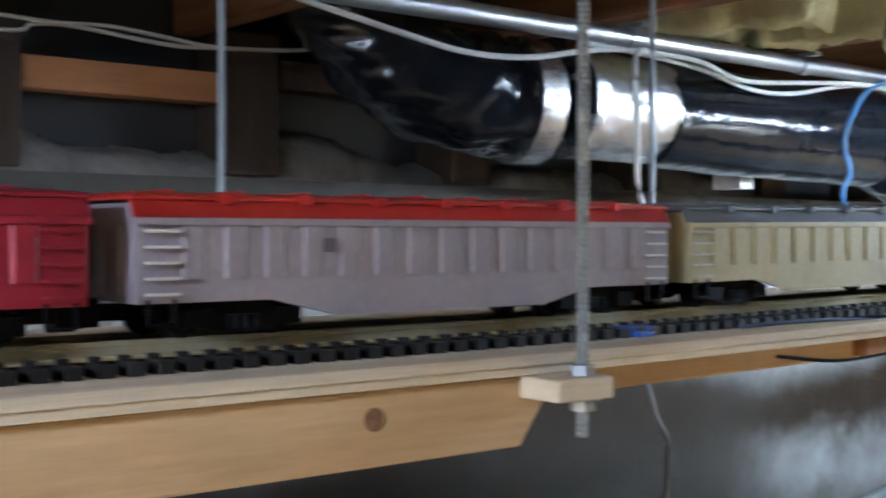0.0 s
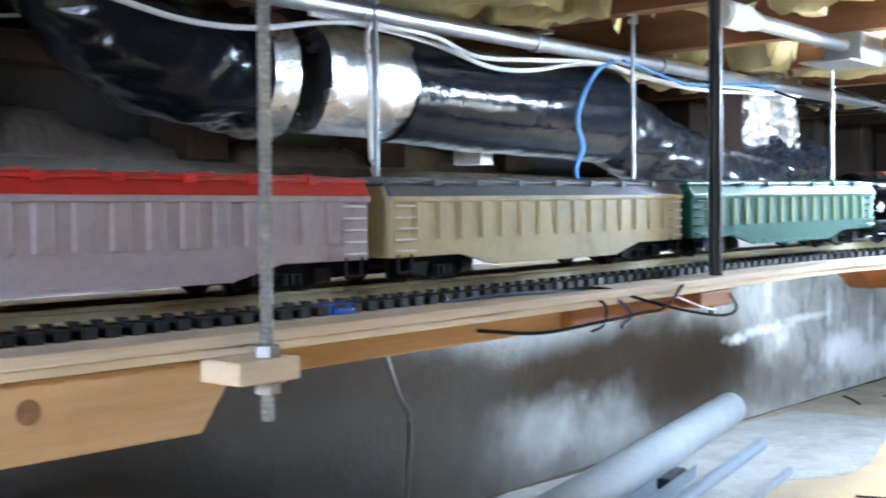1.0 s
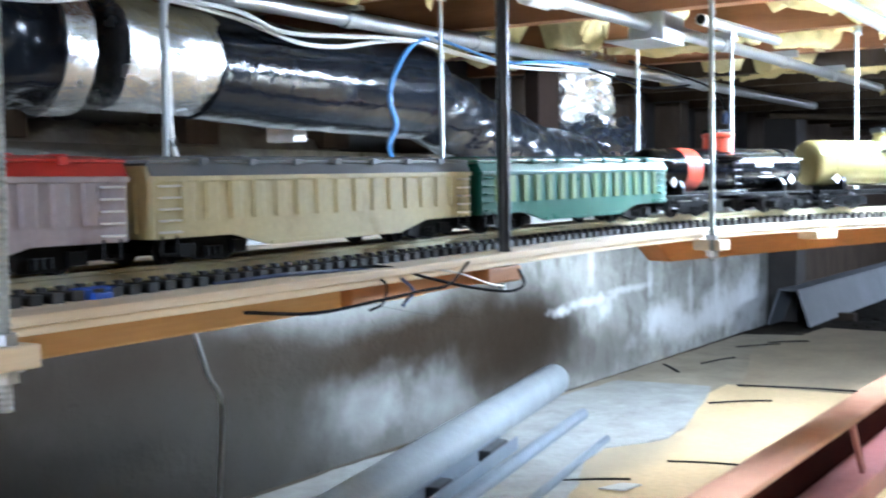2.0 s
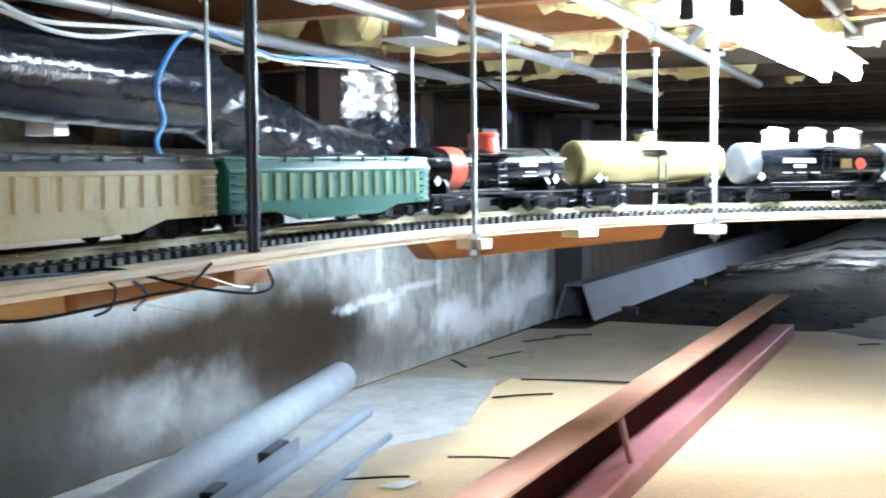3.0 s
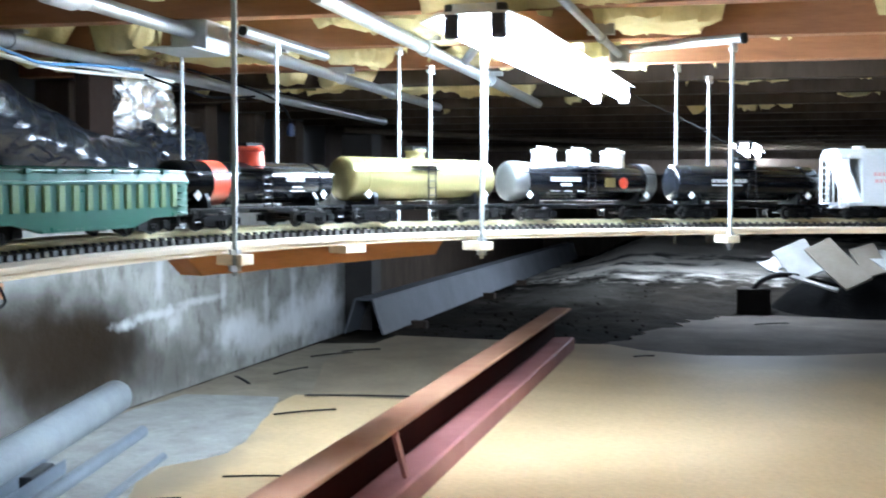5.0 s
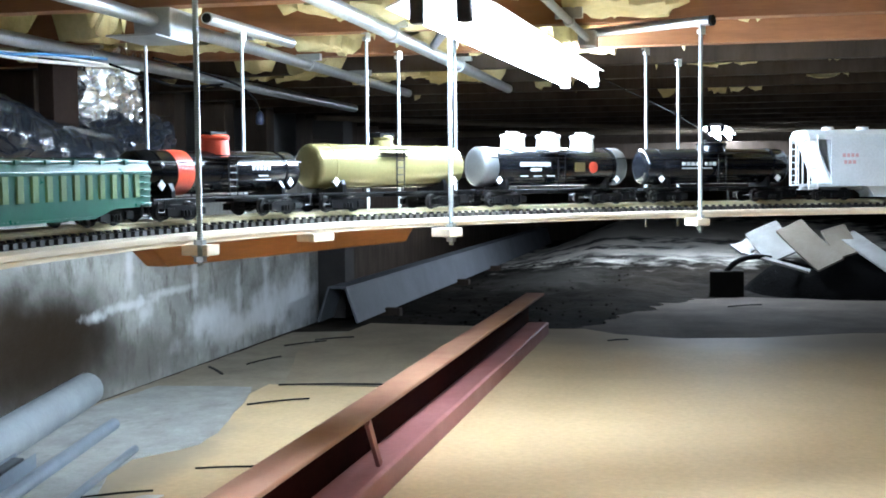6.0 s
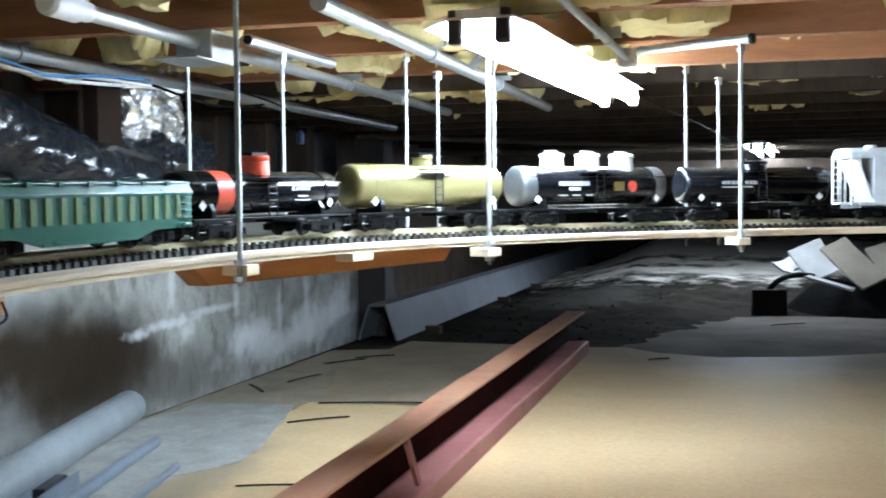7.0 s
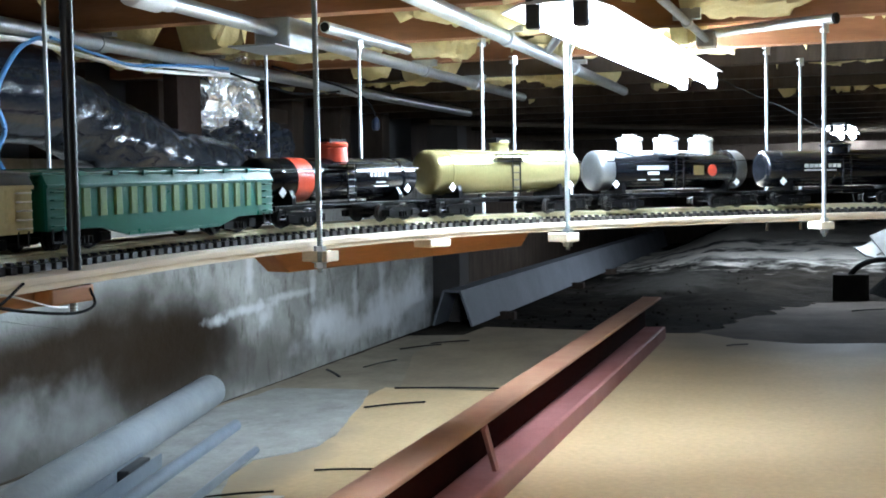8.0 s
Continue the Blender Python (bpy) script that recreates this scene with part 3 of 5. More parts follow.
for layer, inset, z0, z1, m in (("deck", 0.0, 0.5055, DECK, ply), ("under_layer", 0.002, 0.5, 0.5055, pale_pine)):
    bm = bmesh.new()
    inner, outer = line_along(S0, S1, inset, 0, 0.06), line_along(S0, S1, SHELF - inset, 0, 0.06)
    n = len(inner)
    ib, it, ob_, ot = [[bm.verts.new((p[0], p[1], z + p[2])) for p in line] for line in (inner, outer) for z in (z0, z1)]
    for i in range(n - 1):
        bm.faces.new((it[i], it[i + 1], ot[i + 1], ot[i]))
        bm.faces.new((ib[i + 1], ib[i], ob_[i], ob_[i + 1]))
        bm.faces.new((ib[i], ib[i + 1], it[i + 1], it[i]))
        bm.faces.new((ob_[i + 1], ob_[i], ot[i], ot[i + 1]))
    bm.faces.new((ib[0], it[0], ot[0], ob_[0]))
    bm.faces.new((ib[-1], ob_[-1], ot[-1], it[-1]))
    part(layer, bm, m, shelf, bevel=0.0008)


def board(name, a, b, z0, z1, wdt, material, label, cut=(0.0, 0.0), group=""):
    """A board on edge from a to b (plan), its ends cut slanting underneath."""
    L = math.dist(a, b)
    g = bmesh.new()
    add_prism(g, [(0, z1), (cut[0], z0), (L - cut[1], z0), (L, z1)], -wdt / 2, wdt / 2)
    o = part(name, g, material, bevel=0.002)
    rise = lift_at(*b) - lift_at(*a)
    o.matrix_basis = pose(a[0], a[1], lift_at(*a), 0, -math.degrees(math.atan2(rise, L)), math.degrees(math.atan2(b[1] - a[1], b[0] - a[0])))
    return tagged(o, label, "board", group)


board("edge_board", (-0.6, 0.512), (0.776, 0.512), 0.458, 0.499, 0.03, pine, "knotty pale pine board under the shelf edge", (0, 0.03))
board("edge_board", (0.80, 0.53), (1.24, 0.53), 0.482, 0.499, 0.035, pine, "thin pine board under the shelf edge", (0, 0.0))
board("edge_board", (1.12, 0.520), (1.33, 0.530), 0.484, 0.499, 0.035, brown_wood, "short reddish brown board under the shelf", (0.0, 0.0))
board("brace_board", (1.889, 0.595), (2.63, 0.405), 0.460, 0.499, 0.04, brown_wood, "reddish brown board bracing the curve of the shelf", (0.05, 0.05))
tagged(part("knot", (lambda g: (add_lathe(g, [(0, 0.0001), (0.0, 0.0065), (0.0006, 0.006), (0.0008, 0.0001)], "y", (0, 0, 0), 14), g)[1])(bmesh.new()), mat("knot_wood", (0.15, 0.07, 0.038), 0.6, col2=(0.30, 0.16, 0.08), scale=160, fine=400, mix=0.9)), "dark round knot in the pine board", "knot").matrix_basis = pose(0.641, 0.4962, 0.4840, 0, 0, 0)

# hangers: threaded rod, nuts, washer, block, and the trapeze pipes above
ROD_Z = 0.872


def thread_rod(x, y, z0, z1, r=0.0038):
    g = bmesh.new()
    nseg = int((z1 - z0) / 0.0016)
    prof = [(z0, 0.0001)]
    for i in range(nseg):
        prof.append((z0 + i * 0.0016, r * (1.0 if i % 2 else 0.86)))
    prof.append((z1, 0.0001))
    add_lathe(g, prof, "z", (x, y, 0), 10)
    return g


def nut(x, y, z, h=0.006, r=0.0075):
    g = bmesh.new()
    add_lathe(g, [(z, 0.0001), (z, r), (z + h, r), (z + h, 0.0001)], "z", (x, y, 0), 6)
    return g


def hanger(x, y, low, top, head, block=True, front=True, span=(-0.02, 0.02), label="galvanised threaded rod hanging from the joists"):
    h = thing("hanger_rod", label + (", with a pine block" if block else ""), "hanger rod", "hanger rods", pose(x, y, 0, 0, 0, head))
    up = lift_at(x, y)
    part("rod", thread_rod(0, 0, low + up, top, 0.0038 if block else 0.0032), zinc, h, smooth=30)
    if block:
        part("block", boxes(((span[0], -0.010, 0.4865 + up), (span[1], 0.05 if x < 1 else 0.028, 0.4995 + up))), pale_pine, h, "small pale pine block", bevel=0.0015)
        part("nut", nut(0, 0, (0.5135 if not front else 0.4998) + up), galv, h)
        part("nut", nut(0, 0, 0.4795 + up), galv, h)
        g = bmesh.new()
        add_lathe(g, [(0.4856 + up, 0.0001), (0.4856 + up, 0.010), (0.4864 + up, 0.010), (0.4864 + up, 0.0001)], "z", (0, 0, 0), 16)
        part("washer", g, galv, h)
    low_z = top - 0.014
    part("bracket", boxes(((-0.0055, -0.006, low_z), (0.0055, -0.0045, top + 0.002)), ((-0.0055, -0.006, top + 0.0002), (0.0055, 0.008, top + 0.002))), galv, h, bevel=0.0005)
    part("nut", nut(0, 0, top - 0.012), galv, h)
    return h


front_rods = [(0.773, 0.474, 0.0, -0.028, 0.016), (1.769, 0.446, -13, 0.000, 0.025), (2.19, 0.230, -31, -0.014, 0.015), (2.62, -0.134, -53, -0.014, 0.014)]
for x, y, hd, b0, b1 in front_rods:
    hanger(x, y, 0.464 if x < 1 else 0.474, ROD_Z if x < 2.5 else 0.856, hd, span=(b0, b1))
# a further block without a rod in front
o = part("shelf_block", boxes(((-0.022, -0.02, 0.4885), (0.022, 0.012, 0.4995))), pale_pine, bevel=0.002)
o.matrix_basis = pose(2.028, 0.392, lift_at(2.028, 0.392), 0, 0, -22)
tagged(o, "pale pine block screwed under the shelf edge", "block")
for x, y, top in ((2.27, 0.7595, 0.8735), (2.32, 0.611, 0.836), (2.553, 0.463, 0.857), (2.61, 0.418, 0.828), (2.71, 0.331, ROD_Z), (3.001, -0.02, 0.862), (3.041, -0.086, 0.84), (1.87, 0.902, 0.8735), (1.238, 0.83, ROD_Z), (0.729, 0.83, ROD_Z)):
    hd = -math.degrees(math.atan2(x - CX, y - CY)) if x > CX else 0
    hanger(x, y, 0.47, top, hd, block=False, label="galvanised threaded rod at the outer edge of the shelf")
# rod wrapped in black loom
h = thing("hanger_rod", "hanger rod bundled with black spiral-wrapped cable", "hanger rod", "hanger rods", pose(1.362, 0.508, 0))
part("rod", thread_rod(0.006, 0.004, 0.48, ROD_Z), zinc, h, smooth=30)
g = bmesh.new()
prof = [(0.50, 0.0001)] + [(0.50 + i * 0.004, 0.0062 if i % 2 else 0.0054) for i in range(93)] + [(0.872, 0.0001)]
add_lathe(g, prof, "z", (-0.002, -0.004, 0), 12)
part("spiral_wrap", g, black_wrap, h, "black spiral cable wrap", smooth=40)
part("bracket", boxes(((-0.006, -0.008, 0.866), (0.018, 0.016, 0.874))), galv, h)
part("block", boxes(((-0.05, -0.014, 0.484 + lift(-0.088)), (0.012, 0.05, 0.4992 + lift(-0.088)))), brown_wood, h, "reddish brown wood block", bevel=0.002)


def pipe(name, pts, r, material, label, category, group="", k=0, n=14, straps=()):
    e = thing(name, label, category, group)
    part("tube", tube_bm(pts, r, n, k), material, e, smooth=40)
    for i, f in enumerate(straps):
        p = Vector(pts[0]).lerp(Vector(pts[-1]), f)
        g = bmesh.new()
        add_lathe(g, [(-0.011, r + 0.0002), (-0.011, r + 0.0028), (0.011, r + 0.0028), (0.011, r + 0.0002)], "x", tuple(p), 16)
        add_box(g, (p.x - 0.008, p.y - r - 0.016, p.z + r - 0.002), (p.x + 0.008, p.y + r + 0.016, max(p.z + r + 0.002, JOIST_Z - 0.001)))
        part("strap", g, galv, e)
    return e


pipe("conduit", [(-0.4, 1.10, 0.855), (4.6, 1.10, 0.857)], 0.0135, galv, "long galvanised steel conduit strapped under the joists", "conduit", "conduits", straps=(0.22, 0.38, 0.46, 0.54, 0.62, 0.78))
c2 = pipe("conduit", [(1.88, 0.722, 0.848), (3.9, 0.722, 0.852)], 0.0115, galv, "galvanised conduit with a junction box and a white end fitting", "conduit", "conduits", straps=(0.35, 0.55, 0.75))
g = bmesh.new()
add_lathe(g, [(1.80, 0.001), (1.80, 0.013), (1.807, 0.0185), (1.87, 0.0185), (1.88, 0.014), (1.90, 0.014), (1.90, 0.001)], "x", (0, 0.722, 0.848), 18)
part("end_fitting", g, white_enamel, c2, "white elbow fitting", smooth=35)
part("junction_box", boxes(((2.22, 0.690, 0.818), (2.31, 0.755, 0.869))), galv, c2, "square galvanised junction box", bevel=0.004)
part("box_cover", boxes(((2.145, 0.680, 0.8145), (2.275, 0.764, 0.8175))), galv, c2, "flat steel cover plate", bevel=0.001)
pipe("conduit", [(1.93, 0.40, 0.850), (2.6, 0.41, 0.853), (3.9, 0.42, 0.857)], 0.0125, galv, "galvanised conduit running beside the lamp", "conduit", "conduits", straps=(0.3, 0.62))
pipe("trapeze_pipe", [(2.20, 0.620, 0.845), (2.55, 0.606, 0.845)], 0.0095, galv, "short open galvanised pipe carrying hanger rods", "pipe", "trapeze pipes")
pipe("trapeze_pipe", [(2.20, 0.20, 0.861), (2.86, 0.41, 0.862)], 0.0085, galv, "short galvanised pipe carrying hanger rods", "pipe", "trapeze pipes")
pipe("trapeze_pipe", [(2.61, -0.15, 0.865), (2.74, 0.085, 0.866)], 0.0085, galv, "short galvanised pipe carrying hanger rods", "pipe", "trapeze pipes")

thin = pipe("conduit", [(1.45, 0.108, 0.852), (2.02, 0.092, 0.852), (2.70, 0.074, 0.852)], 0.0065, galv, "thin galvanised conduit running close beside the lamp", "conduit", "conduits", straps=(0.35, 0.8))
part("coupling", boxes(((2.695, 0.058, 0.838), (2.755, 0.092, 0.868))), galv, thin, "square steel coupling box", bevel=0.004)
g = bmesh.new()
add_lathe(g, [(0.0, 0.001), (0.0, 0.0095), (0.006, 0.0095), (0.006, 0.001)], "x", (0, 0, 0), 14)
# black disc paints the bore's darkness on the closed pipe end
g2 = bmesh.new()
add_lathe(g2, [(-0.0006, 0.0001), (-0.0006, 0.0078), (0.0002, 0.0078), (0.0002, 0.0001)], "x", (2.1996, 0.620, 0.845), 14)
tagged(part("pipe_bore", g2, black_rubber), "black disc standing for the dark bore of a short pipe", "pipe end", kind="structure")
o = tagged(part("pipe_cap", g, black_rubber, smooth=30), "black cap on the end of the trapeze pipe", "cap")
o.matrix_basis = pose(2.6068, -0.1558, 0.865, 0, 0, 61)

# ---------------------------------------------------------------- fluorescent lamp
def tube_lamp(ax, ay, bx, by, z, label, glow=tube_mat):
    n = math.dist((ax, ay), (bx, by))
    lamp = thing("fluorescent_lamp", label, "lamp", "fluorescent lamps", pose(ax, ay, z, 0, 0, math.degrees(math.atan2(by - ay, bx - ax))))
    g = bmesh.new()
    add_prism(g, [(-0.076, 0.006), (-0.05, 0.018), (-0.03, 0.019), (-0.03, 0.0285), (0.03, 0.0285), (0.03, 0.019), (0.05, 0.018), (0.076, 0.006), (0.074, 0.005), (0.048, 0.0155), (-0.048, 0.0155), (-0.074, 0.005)], -0.02, n - 0.13, "x")
    part("housing", g, white_enamel, lamp, "white enamelled steel reflector")
    for y in (-0.032, 0.032):
        g = bmesh.new()
        add_lathe(g, [(0.0, 0.001), (0.0, 0.0125), (n, 0.0125), (n, 0.001)], "x", (0, y, 0.0), 16)
        part("tube", g, glow, lamp, "glowing white fluorescent tube", smooth=40)
        for x0 in (-0.018, n + 0.001):
            part("socket", boxes(((x0, y - 0.011, -0.017), (x0 + 0.017, y + 0.011, 0.030))), dark_steel if x0 < 0 else white_enamel, lamp, "dark lamp holder" if x0 < 0 else "white lamp holder", bevel=0.005)
    if z + 0.03 < JOIST_Z - 0.01:
        for x in (0.1, n - 0.1):
            part("hanging_wire", rods(0.0015, ((x, 0, 0.028), (x, 0, JOIST_Z - z)), n=6), galv, lamp)
    return lamp


tube_lamp(2.00, 0.197, 3.11, 0.133, 0.81, "lit twin-tube fluorescent batten lamp over the shelf")
tube_lamp(6.68, -0.20, 7.90, -0.26, 0.845, "lit twin-tube fluorescent batten lamp in the distance", far_tube_mat)
# unseen lamp added behind the camera, inferred from lit fronts, dimmed to fit
tube_lamp(-1.431, 0.15, -0.211, 0.13, 0.83, "unseen twin-tube batten lamp added behind the camera", rear_tube_mat)
tagged(part("lamp_cord", tube_bm([(3.30, 0.16, 0.862), (3.22, 0.05, 0.80), (3.14, -0.08, 0.73), (3.09, -0.16, 0.66), (3.07, -0.2, 0.515)], 0.0012), black_rubber, smooth=40), "thin dark lamp cord hanging slack", "cord")

# ---------------------------------------------------------------- ducts
def crumpled(pts, rad, amp, freq, seed, n=40, k=10, ribs=0.0, pitch=0.02):
    g = bmesh.new()
    P = smooth_path(pts, k)
    D = [0.0]
    for a, b in zip(P, P[1:]):
        D.append(D[-1] + (b - a).length)
    L = D[-1]

    def prof(i):
        t = D[i] / L
        r0 = rad[0] + (rad[1] - rad[0]) * t
        out = []
        for j in range(n):
            a = 2 * math.pi * j / n
            q = P[i] + Vector((0, math.cos(a), math.sin(a))) * 0.08
            w = noise.noise(q * freq + Vector((seed, 0, 0))) + 0.5 * noise.noise(q * freq * 2.7 + Vector((seed, 3, 0)))
            r = r0 * (1 + amp * w) + ribs * math.sin(2 * math.pi * D[i] / pitch)
            out.append((r * math.cos(a), r * math.sin(a)))
        return out
    add_sweep(g, P, prof)
    return g


duct = thing("air_duct", "black plastic-wrapped flexible air duct with a foil-taped joint", "air duct")
part("duct_elbow", crumpled([(1.16, 1.36, 0.99), (1.18, 1.34, 0.92), (1.23, 1.31, 0.845), (1.32, 1.27, 0.788), (1.46, 1.235, 0.776)], (0.090, 0.080), 0.13, 17, 1.0, k=22, n=64), black_film, duct, smooth=50)
part("foil_band", crumpled([(1.405, 1.244, 0.775), (1.425, 1.241, 0.775), (1.445, 1.238, 0.7755)], (0.090, 0.090), 0.035, 24, 7.0, k=8, n=64), foil, duct, "shiny foil tape band", smooth=60)
part("foil_sleeve", crumpled([(1.50, 1.232, 0.776), (1.58, 1.225, 0.776), (1.675, 1.218, 0.775)], (0.081, 0.078), 0.055, 24, 3.0, k=22, n=72), foil, duct, "shiny silver foil sleeve", smooth=60)
part("duct_run", crumpled([(1.665, 1.22, 0.772), (1.9, 1.205, 0.766), (2.1, 1.20, 0.764), (2.235, 1.20, 0.765)], (0.082, 0.088), 0.03, 9, 5.0, k=16, n=64), black_film, duct, smooth=50)
part("duct_end", crumpled([(2.235, 1.20, 0.765), (2.258, 1.20, 0.765), (2.275, 1.20, 0.766)], (0.088, 0.052), 0.06, 18, 6.0, k=8, n=48), black_film, duct, smooth=60)
part("duct_branch", crumpled([(2.20, 1.25, 0.80), (2.30, 1.235, 0.757), (2.40, 1.22, 0.722), (2.51, 1.20, 0.686), (2.64, 1.17, 0.652), (2.80, 1.13, 0.632)], (0.080, 0.068), 0.12, 12, 9.0, k=22, n=64, ribs=0.0008, pitch=0.05), crinkled_film, duct, smooth=50)

# foil-wrapped boot coming down from the floor above
g = bmesh.new()
nb = 44
rows = []
for i in range(nb + 1):
    z = 0.708 + (0.895 - 0.708) * i / nb
    ring = []
    for j in range(84):
        a = 2 * math.pi * j / 84
        ca, sa = math.cos(a), math.sin(a)
        k = (abs(ca) ** 3.2 + abs(sa) ** 3.2) ** (-1 / 3.2)
        q = Vector((2.915 + 0.124 * k * ca, 1.195 + 0.058 * k * sa, z))
        d = Vector((noise.noise(q * 19), noise.noise(q * 19 + Vector((9, 0, 0))), noise.noise(q * 19 + Vector((0, 9, 0))))) * 0.014
        d += Vector((noise.noise(q * 52), noise.noise(q * 52 + Vector((7, 0, 0))), 0.4 * noise.noise(q * 52 + Vector((0, 7, 0))))) * 0.011
        ring.append(g.verts.new(q + d))
    rows.append(ring)
for A, B in zip(rows, rows[1:]):
    for i in range(84):
        g.faces.new((A[i], A[(i + 1) % 84], B[(i + 1) % 84], B[i]))
g.faces.new(rows[0])
g.faces.new(rows[-1][::-1])
tagged(part("foil_boot", g, foil), "crumpled silver foil wrapped round a duct boot", "duct boot")
# dark panel added in place of shade on the boot's left side
tagged(part("timber_board", boxes(((2.67, 1.165, 0.695), (2.77, 1.20, 0.873))), mat("boot_shade", (0.020, 0.013, 0.010), 0.85, scale=8, bump=0.3, spec=0.05), bevel=0.003), "dark panel standing for the foil boot's shaded left side", "board")
tagged(part("black_film_scrap", crumpled([(2.78, 1.16, 0.675), (2.88, 1.15, 0.70), (2.98, 1.14, 0.685), (3.05, 1.13, 0.705), (3.10, 1.13, 0.68)], (0.045, 0.035), 0.45, 22, 2.0, n=28), black_film, smooth=30), "loose scrap of black plastic film under the foil boot", "plastic film")
tagged(part("duct_support", boxes(((1.93, 1.24, 0.665), (1.965, 1.30, 0.70))), white_enamel, bevel=0.002), "small white block under the duct", "block")

# cables
def cable(pts, r, material, label, group="cables"):
    tagged(part("cable", tube_bm(pts, r, 8, 6), material, smooth=40), label, "cable", group)


cable([(0.9, 1.12, 0.86), (1.096, 1.08, 0.815), (1.194, 1.08, 0.803), (1.295, 1.08, 0.807), (1.399, 1.08, 0.826), (1.482, 1.08, 0.834), (1.621, 1.08, 0.833), (1.723, 1.08, 0.814), (1.882, 1.08, 0.824), (2.064, 1.08, 0.835), (2.296, 1.08, 0.822), (2.548, 1.08, 0.834), (2.9, 1.09, 0.84)], 0.0036, white_cable, "white cable sagging along the conduit")
cable([(1.40, 1.10, 0.84), (1.503, 1.1, 0.837), (1.644, 1.1, 0.827), (1.776, 1.1, 0.806), (1.879, 1.1, 0.809), (1.991, 1.1, 0.828), (2.096, 1.1, 0.838), (2.228, 1.1, 0.829), (2.443, 1.1, 0.822), (2.8, 1.1, 0.84)], 0.0036, white_cable, "white cable sagging along the conduit")
cable([(2.12, 1.09, 0.842), (2.09, 1.08, 0.84), (2.042, 1.08, 0.816), (1.998, 1.08, 0.765), (1.989, 1.08, 0.726), (2.005, 1.08, 0.689), (1.987, 1.08, 0.64), (1.97, 1.0, 0.56)], 0.0042, blue_cable, "blue cable looping down from the conduit")
cable([(1.52, 1.08, 0.836), (1.493, 1.075, 0.835), (1.466, 1.06, 0.817), (1.456, 1.05, 0.779), (1.46, 1.05, 0.713), (1.465, 1.05, 0.638), (1.46, 1.0, 0.55)], 0.0036, white_cable, "white cable dropping behind the train")
cable([(2.10, 1.06, 0.842), (2.171, 1.05, 0.83), (2.241, 1.05, 0.823), (2.325, 1.05, 0.817), (2.474, 1.05, 0.831), (2.7, 1.06, 0.845)], 0.003, blue_cable, "blue cable slung below the conduit")
cable([(2.75, 1.08, 0.84), (2.95, 1.05, 0.815), (3.1, 1.05, 0.82), (3.3, 1.06, 0.84)], 0.003, black_cable, "black cable slung below the conduit")
cable([(0.5, 1.4, 0.83), (0.741, 1.4, 0.824), (0.782, 1.4, 0.835), (0.83, 1.4, 0.838), (0.958, 1.4, 0.828), (1.039, 1.4, 0.832), (1.127, 1.4, 0.838), (1.182, 1.4, 0.848), (1.2, 1.4, 0.874)], 0.0028, dusty_cable, "dusty off-white cable stapled across the studs")
cable([(0.5, 1.39, 0.85), (0.741, 1.39, 0.84), (0.809, 1.39, 0.838), (0.881, 1.39, 0.841), (0.998, 1.39, 0.831), (1.05, 1.39, 0.83)], 0.0026, dusty_cable, "dusty off-white cable stapled across the studs")
cable([(1.60, 1.2, 0.45), (1.641, 1.2, 0.378), (1.671, 1.2, 0.307), (1.698, 1.2, 0.252), (1.708, 1.22, 0.10), (1.72, 1.25, 0.005)], 0.0035, grey_cable, "frayed grey cord hanging below the shelf")
cable([(2.85, 1.03, 0.862), (3.04, 1.0, 0.846), (3.2, 1.0, 0.838), (3.30, 1.0, 0.826), (3.375, 1.0, 0.80), (3.40, 1.0, 0.775)], 0.003, black_cable, "thin black lead hanging down to a plug")
tagged(part("plug", (lambda g: (add_lathe(g, [(0.742, 0.001), (0.742, 0.008), (0.748, 0.0115), (0.768, 0.0105), (0.776, 0.005), (0.780, 0.001)], "z", (3.40, 1.0, 0), 14), g)[1])(bmesh.new()), mat("blue_plug", (0.006, 0.014, 0.04), 0.4), smooth=40), "small dark blue plug on a hanging lead", "plug")
# loose leads at the shelf edge
cable([(1.27, 0.49, 0.5145), (1.215, 0.476, 0.499), (1.17, 0.473, 0.4975), (1.103, 0.472, 0.4945), (1.03, 0.472, 0.4925), (0.96, 0.474, 0.4995)], 0.0013, black_cable, "thin black lead looping off the shelf edge", "loose leads")
cable([(1.10, 0.52, 0.516), (1.16, 0.505, 0.517), (1.20, 0.485, 0.505), (1.25, 0.475, 0.494), (1.31, 0.472, 0.486), (1.35, 0.478, 0.489), (1.365, 0.492, 0.502)], 0.0013, black_cable, "thin black lead looping off the shelf edge", "loose leads")
cable([(1.19, 0.505, 0.514), (1.24, 0.488, 0.508), (1.29, 0.48, 0.494), (1.32, 0.484, 0.49)], 0.0008, white_cable, "short white lead at the shelf edge", "loose leads")
cable([(0.99, 0.53, 0.5145), (1.05, 0.52, 0.517), (1.12, 0.512, 0.516), (1.16, 0.50, 0.512), (1.17, 0.482, 0.498), (1.15, 0.478, 0.487)], 0.0015, mat("navy_lead", (0.03, 0.05, 0.12), 0.5), "dark blue feeder lead lying on the shelf", "loose leads")
cable([(1.12, 0.515, 0.515), (1.14, 0.49, 0.507), (1.12, 0.476, 0.492), (1.10, 0.474, 0.488)], 0.0011, black_cable, "short black lead at the shelf edge", "loose leads")
tagged(part("track_clip", boxes(((0.874, 0.530, DECK), (0.902, 0.545, DECK + 0.008)), ((0.880, 0.526, DECK), (0.895, 0.531, DECK + 0.005))), mat("blue_clip", (0.02, 0.10, 0.50), 0.4), bevel=0.0015), "small blue plastic clip beside the rail", "clip")

